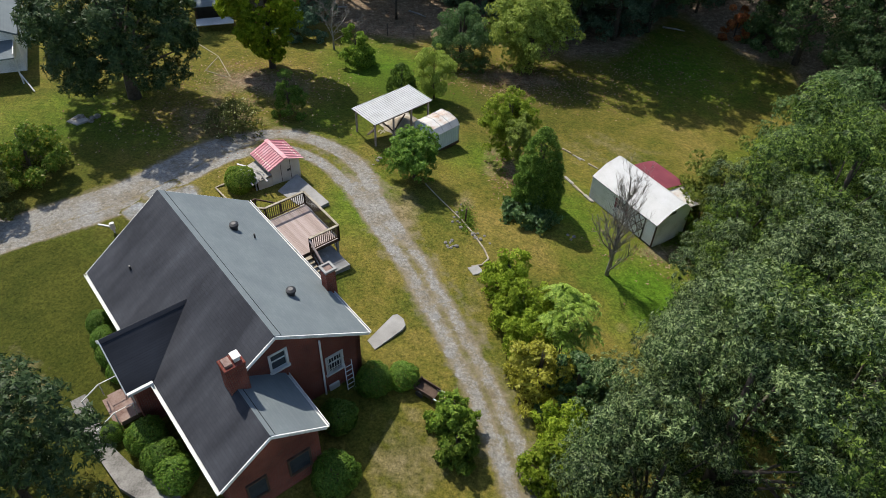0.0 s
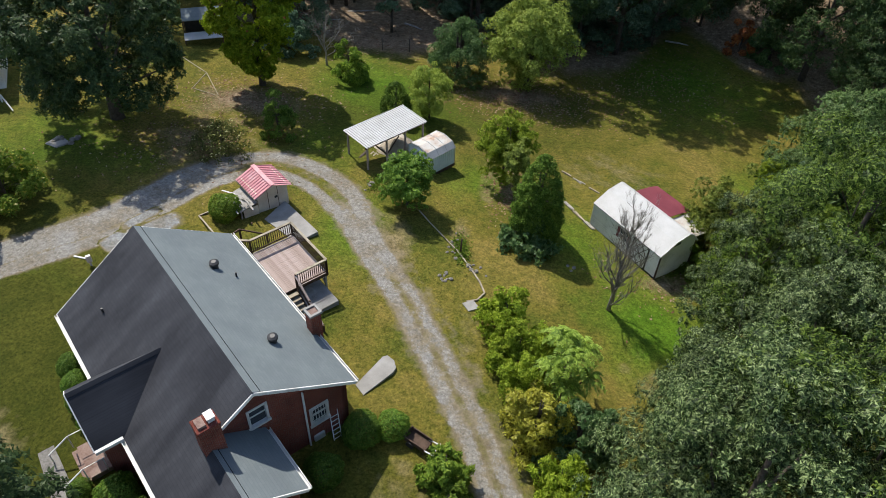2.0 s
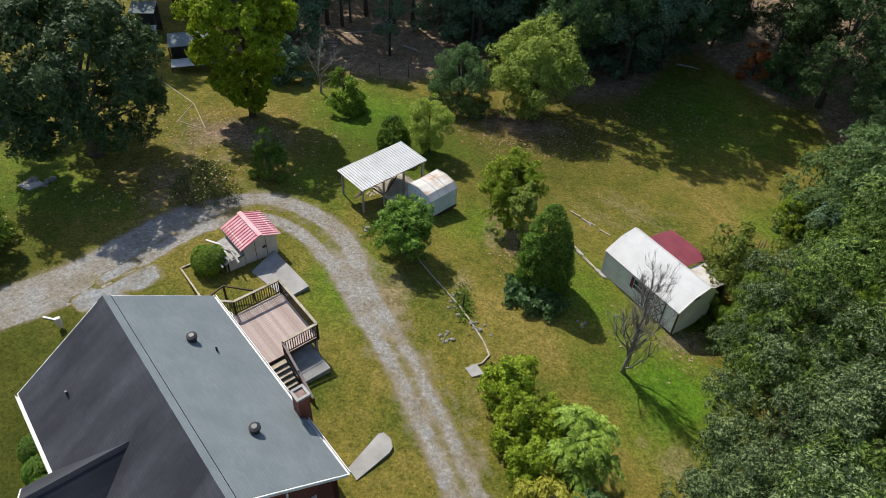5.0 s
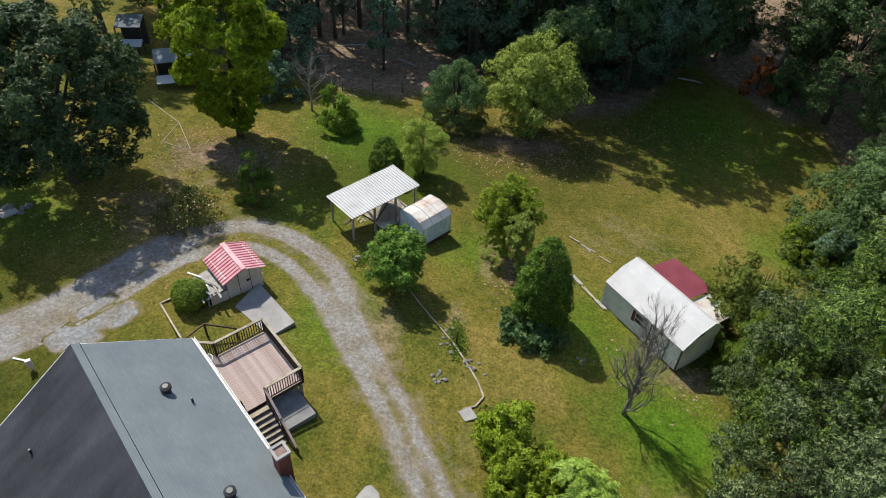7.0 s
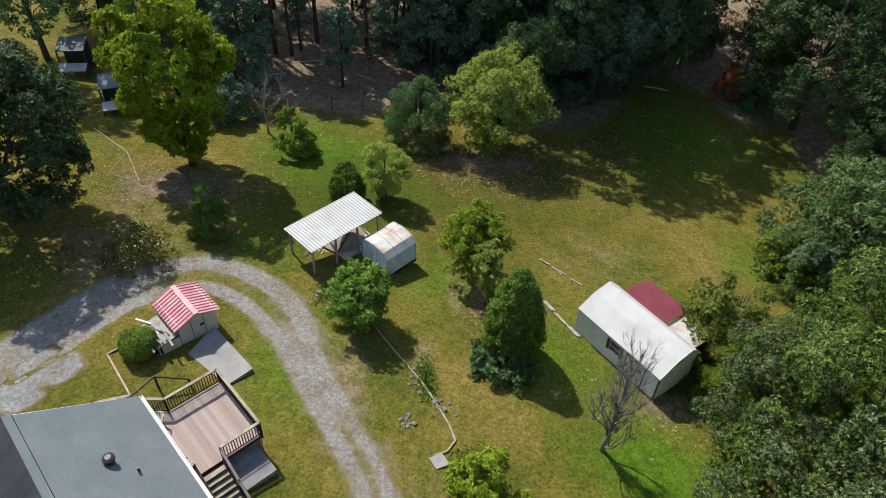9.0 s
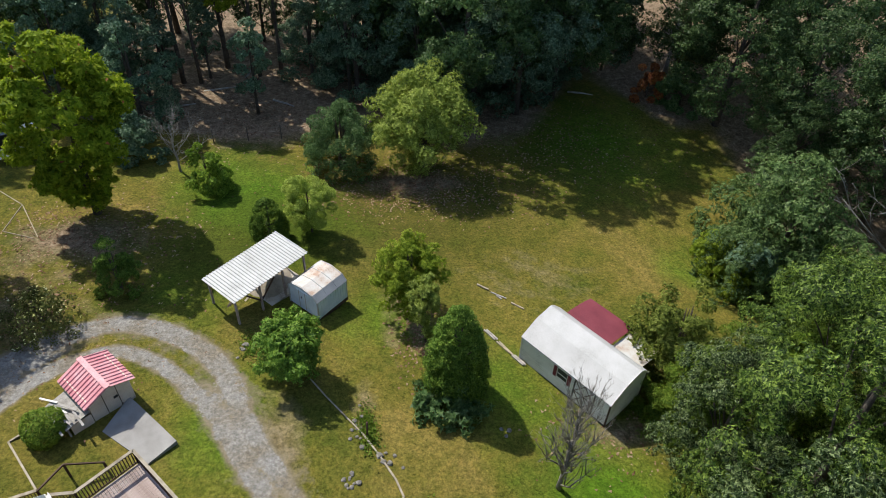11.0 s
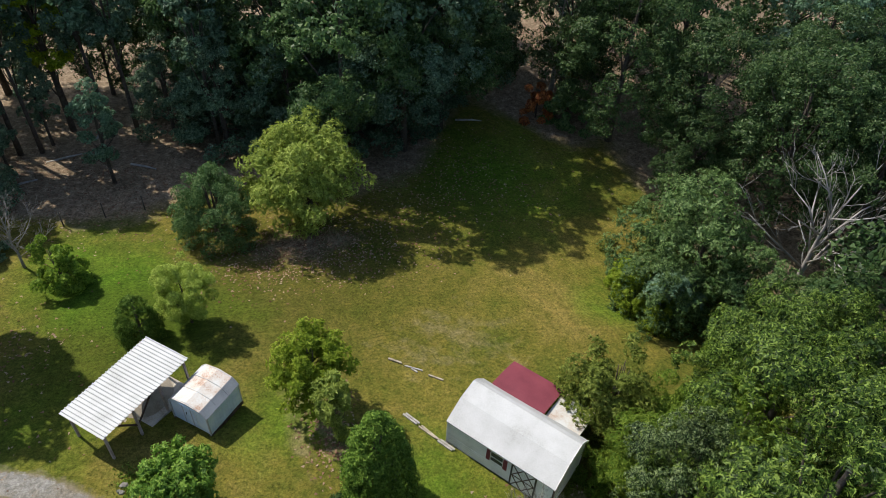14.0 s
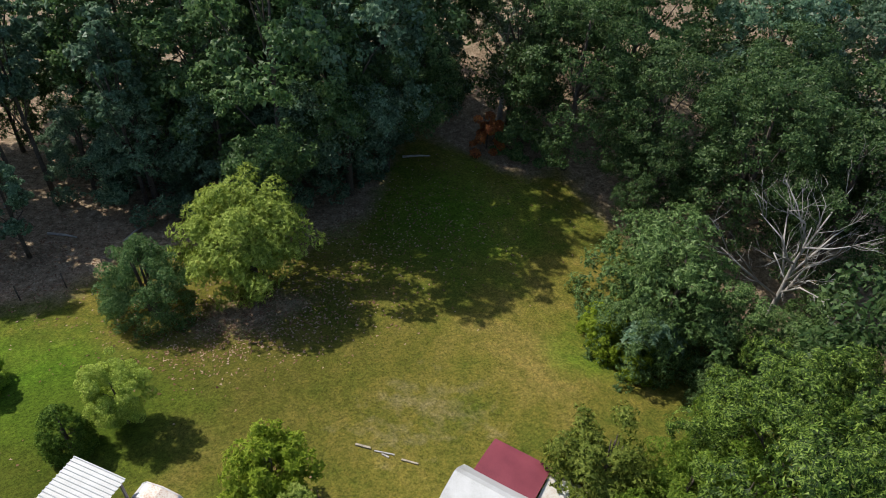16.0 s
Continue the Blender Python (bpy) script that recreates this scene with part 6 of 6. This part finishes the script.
for x0, y0, a, l, s in ((-7.5, 74.0, 10, 3.0, 1), (-2.0, 71.5, -35, 2.2, 2), (-10.5, 70.5, 15, 2.5, 3), (25.8, 72.0, -20, 2.4, 4), (2.5, 70.0, 40, 1.8, 5), (-5.0, 78.0, 70, 3.0, 6)):
    d = Vector((math.cos(radians(a)), math.sin(radians(a)), 0)) * l / 2
    solid("fallen_log", Geo().tube([-d, d * 0.2 + Vector((0, 0.05, 0.03)), d], [0.1, 0.085, 0.05], 7), BARK_PALE, spot(x0, y0, 0, 1, 0.08), "fallen grey log on the woodland floor", "log", "fallen logs", smooth=True)


def wood_seat():
    ob = thing("garden_cart", "old dark wooden cart with white handles on the grass", "cart", spot(0.35, 20.75, -35))
    part("tray", Geo().box(-0.7, -0.35, 0.28, 0.5, 0.35, 0.34).box(-0.7, -0.35, 0.34, -0.64, 0.35, 0.62).box(-0.64, -0.35, 0.34, 0.5, -0.3, 0.55).box(-0.64, 0.3, 0.34, 0.5, 0.35, 0.55), STAINED, ob)
    for y in (-0.4, 0.4):
        part("wheel", Geo().tube([(-0.3, y - 0.03, 0.2), (-0.3, y + 0.03, 0.2)], [0.22, 0.22], 14), BLACK, ob)
        part("handle", Geo().beam((0.3, y * 0.8, 0.36), (1.15, y * 0.8, 0.55), 0.05, 0.05), WHITE, ob)
        part("leg", Geo().box(0.4, y * 0.8 - 0.03, -0.1, 0.46, y * 0.8 + 0.03, 0.3), STAINED, ob)
    part("crossbar", Geo().beam((0.95, -0.4, 0.52), (0.95, 0.4, 0.52), 0.04, 0.04), WHITE, ob)


wood_seat()


def ladder():
    a, b = HOUSE @ Vector((-0.25, 1.35, 0.05)), HOUSE @ Vector((0.18, 1.2, 1.9))
    ob = thing("ladder", "light metal ladder leaning on the brick gable wall", "ladder", Matrix.Translation(a))
    side = (HOUSE.to_3x3() @ Vector((0, 0.2, 0)))
    for s in (-1, 1):
        part("rail", Geo().beam(side * s, b - a + side * s, 0.04, 0.07), SIDING, ob)
    for k in range(1, 7):
        p = (b - a) * (k / 7)
        part("rung", Geo().tube([p - side, p + side], [0.02, 0.02], 6), SIDING, ob)


ladder()


def stoop():
    ob = thing("brick_stoop", "brick front stoop with steps and white handrails", "stoop", HOUSE)
    part("landing", Geo().box(4.4, 10.15, -0.6, 6.3, 11.1, 0.75), PAVER, ob)
    for k in range(3):
        part("step", Geo().box(4.4, 11.1 + 0.28 * k, -0.6, 6.3, 11.38 + 0.28 * k, 0.58 - 0.17 * k), PAVER, ob)
    for x in (4.3, 6.3):
        part("handrail", Geo().beam((x, 10.3, 1.75), (x, 11.2, 1.75), 0.03, 0.03), WHITE, ob)
        part("handrail", Geo().beam((x, 11.2, 1.75), (x, 12.2, 1.15), 0.05, 0.05), WHITE, ob)
        for y, z0, z1 in ((10.35, 0.85, 1.75), (11.2, 0.85, 1.75), (12.15, 0.3, 1.18)):
            part("rail_post", Geo().box(x - 0.025, y - 0.025, z0, x + 0.025, y + 0.025, z1), WHITE, ob)


stoop()
slab("front_walk", around((7.2, 11.9), (7.2, 12.6), (4.6, 12.8), (3.4, 12.6), (1.4, 12.4), (-0.2, 11.7), (-2.2, 11.4), (-4.5, 11.3), (-4.5, 10.3), (-1.8, 10.3), (0.4, 10.6), (1.9, 11.5), (3.6, 11.9), (4.4, 11.9))[::-1], "pale concrete front walk with dark stains and painted tree shade", 0.01, mat=WALK_SHADE)


def deck_chair(m):
    ob = thing("patio_chair", "white round-backed metal patio chair on the deck", "chair", m, "things on the deck")
    part("seat", Geo().tube([(0, 0, 0.42), (0, 0, 0.45)], [0.22, 0.22], 14), BARK_PALE, ob)
    ring = [(math.cos(a) * 0.27, math.sin(a) * 0.27, 0.72) for a in np.linspace(-2.2, 2.2, 12)]
    part("backrest", Geo().tube(ring, [0.025] * 12, 6), WHITE, ob, "white curved back")
    for a in (0.6, 2.2, -0.6, -2.2):
        part("leg", Geo().tube([(math.cos(a) * 0.2, math.sin(a) * 0.2, 0), (math.cos(a) * 0.26, math.sin(a) * 0.26, 0.72)], [0.014, 0.014], 6), WHITE, ob)


deck_chair(HOUSE @ pose(11.75, -0.28, DECK_Z, 0, 0, 200))


def planter(m, mat, label, s=1.0):
    ob = thing("planter_box", label, "planter", m, "things on the deck")
    part("box", Geo().box(-0.25, -0.2, 0, 0.25, 0.2, 0.3 * s, c=0.02), mat, ob)
    part("soil", Geo().box(-0.21, -0.16, 0.3 * s, 0.21, 0.16, 0.3 * s + 0.01), BARK, ob)
    rng = np.random.default_rng(int(s * 100))
    part("plant", leaf_mesh("plant", rng.normal(0, 0.13, (60, 3)) + (0, 0, 0.42 * s), rng.normal(0, 1, (60, 3)), 0.14, LEAF_BROWN, rng), None, ob, "withered plant")


for k, (x, mat, lab) in enumerate(((11.0, BLACK, "dark planter against the house wall"), (10.4, SIDING, "pale planter box against the house wall"), (9.8, BLACK, "black pot against the house wall"), (9.2, STAINED, "brown planter box against the house wall"))):
    planter(HOUSE @ pose(x, 0.02, DECK_Z, 0, 0, 15 * k), mat, lab, 0.9 + 0.1 * k)


def patio_table(m):
    ob = thing("patio_table", "grey metal patio table under the deck", "table", m)
    part("tabletop", Geo().tube([(0, 0, 0.68), (0, 0, 0.71)], [0.5, 0.5], 18), BARK_PALE, ob)
    for k in range(4):
        a = math.tau * k / 4 + 0.5
        part("leg", Geo().tube([(math.cos(a) * 0.35, math.sin(a) * 0.35, 0), (math.cos(a) * 0.3, math.sin(a) * 0.3, 0.68)], [0.02, 0.02], 6), BARK_PALE, ob)


patio_table(HOUSE @ pose(8.4, -2.2, -0.1))


# ---- neighbouring yard ----
def hutch(m, L, label, roof):
    ob = thing("open_shelter", label, "shelter", m)
    part("roof", Geo().plate([(-L / 2, 0.0, 2.1), (L / 2, 0.0, 2.1), (L / 2, 1.7, 2.5), (-L / 2, 1.7, 2.5)], (0, 0, -0.06)), roof, ob)
    part("front_sheet", Geo().plate([(-L / 2, -0.9, 0.75), (L / 2, -0.9, 0.75), (L / 2, 0.0, 1.0), (-L / 2, 0.0, 1.0)], (0, 0, -0.05)), TIN_WHITE, ob, "pale sheet across the front")
    part("back_wall", Geo().box(-L / 2, 1.6, -0.5, L / 2, 1.7, 2.4), BLACK, ob)
    for x in (-L / 2 + 0.05, L / 2 - 0.05):
        for y, h in ((0.05, 2.05), (-0.85, 0.7), (1.6, 2.4)):
            part("post", Geo().box(x - 0.05, y - 0.05, -0.5, x + 0.05, y + 0.05, h), STAINED, ob)


hutch(spot(-20.35, 61.6, 16), 3.3, "open shelter with a grey shingled roof", ROOF_GREY)
hutch(spot(-26.0, 67.0, 5), 2.2, "low open shelter with a weathered grey roof", ROOF_GREY)


def neighbour():
    m = spot(-32.8, 51.6, 24)  # x to the east, y along the long wall
    ob = thing("white_house", "neighbouring white-sided house with a grey roof", "house", m)
    w = part("wall", Geo().box(-7, -2.2, -1.5, 0, 9, 3.2), SIDING, ob, "white siding")
    part("roof", Geo().plate([(0.35, -2.5, 3.2), (0.35, 9.3, 3.2), (-3.5, 9.3, 5.0), (-3.5, -2.5, 5.0)], (0, 0, -0.15)).plate([(-3.5, -2.5, 5.0), (-3.5, 9.3, 5.0), (-7.35, 9.3, 3.2), (-7.35, -2.5, 3.2)], (0, 0, -0.15)), ROOF_GREY, ob)
    part("gable", Geo().plate([(0, -2.2, 3.15), (-3.5, -2.2, 4.8), (-7, -2.2, 3.15)], (0, 0.15, 0)), SIDING, ob)
    for y in (0.0, 3.0, 6.0):
        part("window", Geo().box(0.0, y, 1.2, 0.04, y + 0.9, 2.4), GLASS, ob)
    part("porch_roof", Geo().plate([(-0.2, -4.4, 2.3), (-0.2, -2.2, 2.7), (-3.4, -2.2, 2.7), (-3.4, -4.4, 2.3)], (0, 0, -0.1)), ROOF_GREY, ob)
    part("porch_fascia", Geo().box(-0.2, -4.4, 2.15, -0.12, -2.2, 2.62), WHITE, ob)
    part("post", Geo().box(-0.3, -4.35, -1.0, -0.2, -4.25, 2.25), WHITE, ob)
    part("step_rail", Geo().beam((-0.2, -4.5, 1.0), (0.5, -6.0, 0.2), 0.08, 0.1), WHITE, ob)
    part("air_unit", Geo().box(0.25, 3.2, -0.6, 0.95, 3.9, 0.25, c=0.03), SIDING, ob, "pale air-conditioning unit")


neighbour()


# ---- leaf litter and weeds ----
def scatter(name, label, mat, n, where, size, seed, upright=False):
    rng = np.random.default_rng(seed)
    at, out = [], []
    for cx, cy, rx, ry, share in where:
        k = int(n * share)
        x, y = rng.normal(cx, rx, k), rng.normal(cy, ry, k)
        at.append(np.stack([x, y, ground_z(x, y) + (0.07 if upright else 0.03)], 1))
    at = np.concatenate(at)
    out = np.tile((0.0, 0.0, 0.0 if upright else 3.0), (len(at), 1))
    ob = new(name, leaf_mesh(name, at, out, size, mat, rng))
    return tagged(ob, label, "ground cover", kind="stuff")


DRY_LEAF = foliage("fallen leaves", [(0.12, 0.06, 0.035), (0.22, 0.13, 0.08), (0.34, 0.25, 0.17)], 0.8, 0.05, 0.1)
scatter("fallen_leaves", "scattered brown fallen leaves on grass", DRY_LEAF, 9000, [(8, 58, 4, 2.2, 0.25), (-14, 52, 3.5, 2, 0.12), (6, 42.5, 0.8, 2.5, 0.06), (20, 65, 6, 4, 0.2), (-5, 70, 6, 4, 0.22), (16, 34.5, 2.5, 1.5, 0.03), (-16, 44, 4, 3, 0.12)], 0.16, 71)
scatter("weeds", "tufts of green weeds in the lawn", LEAF_SHRUB, 9000, [(2.5, 35.3, 0.25, 0.7, 0.1), (4.6, 30.0, 0.5, 0.5, 0.06), (-3.4, 41.4, 0.3, 0.5, 0.04)], 0.14, 72, True)
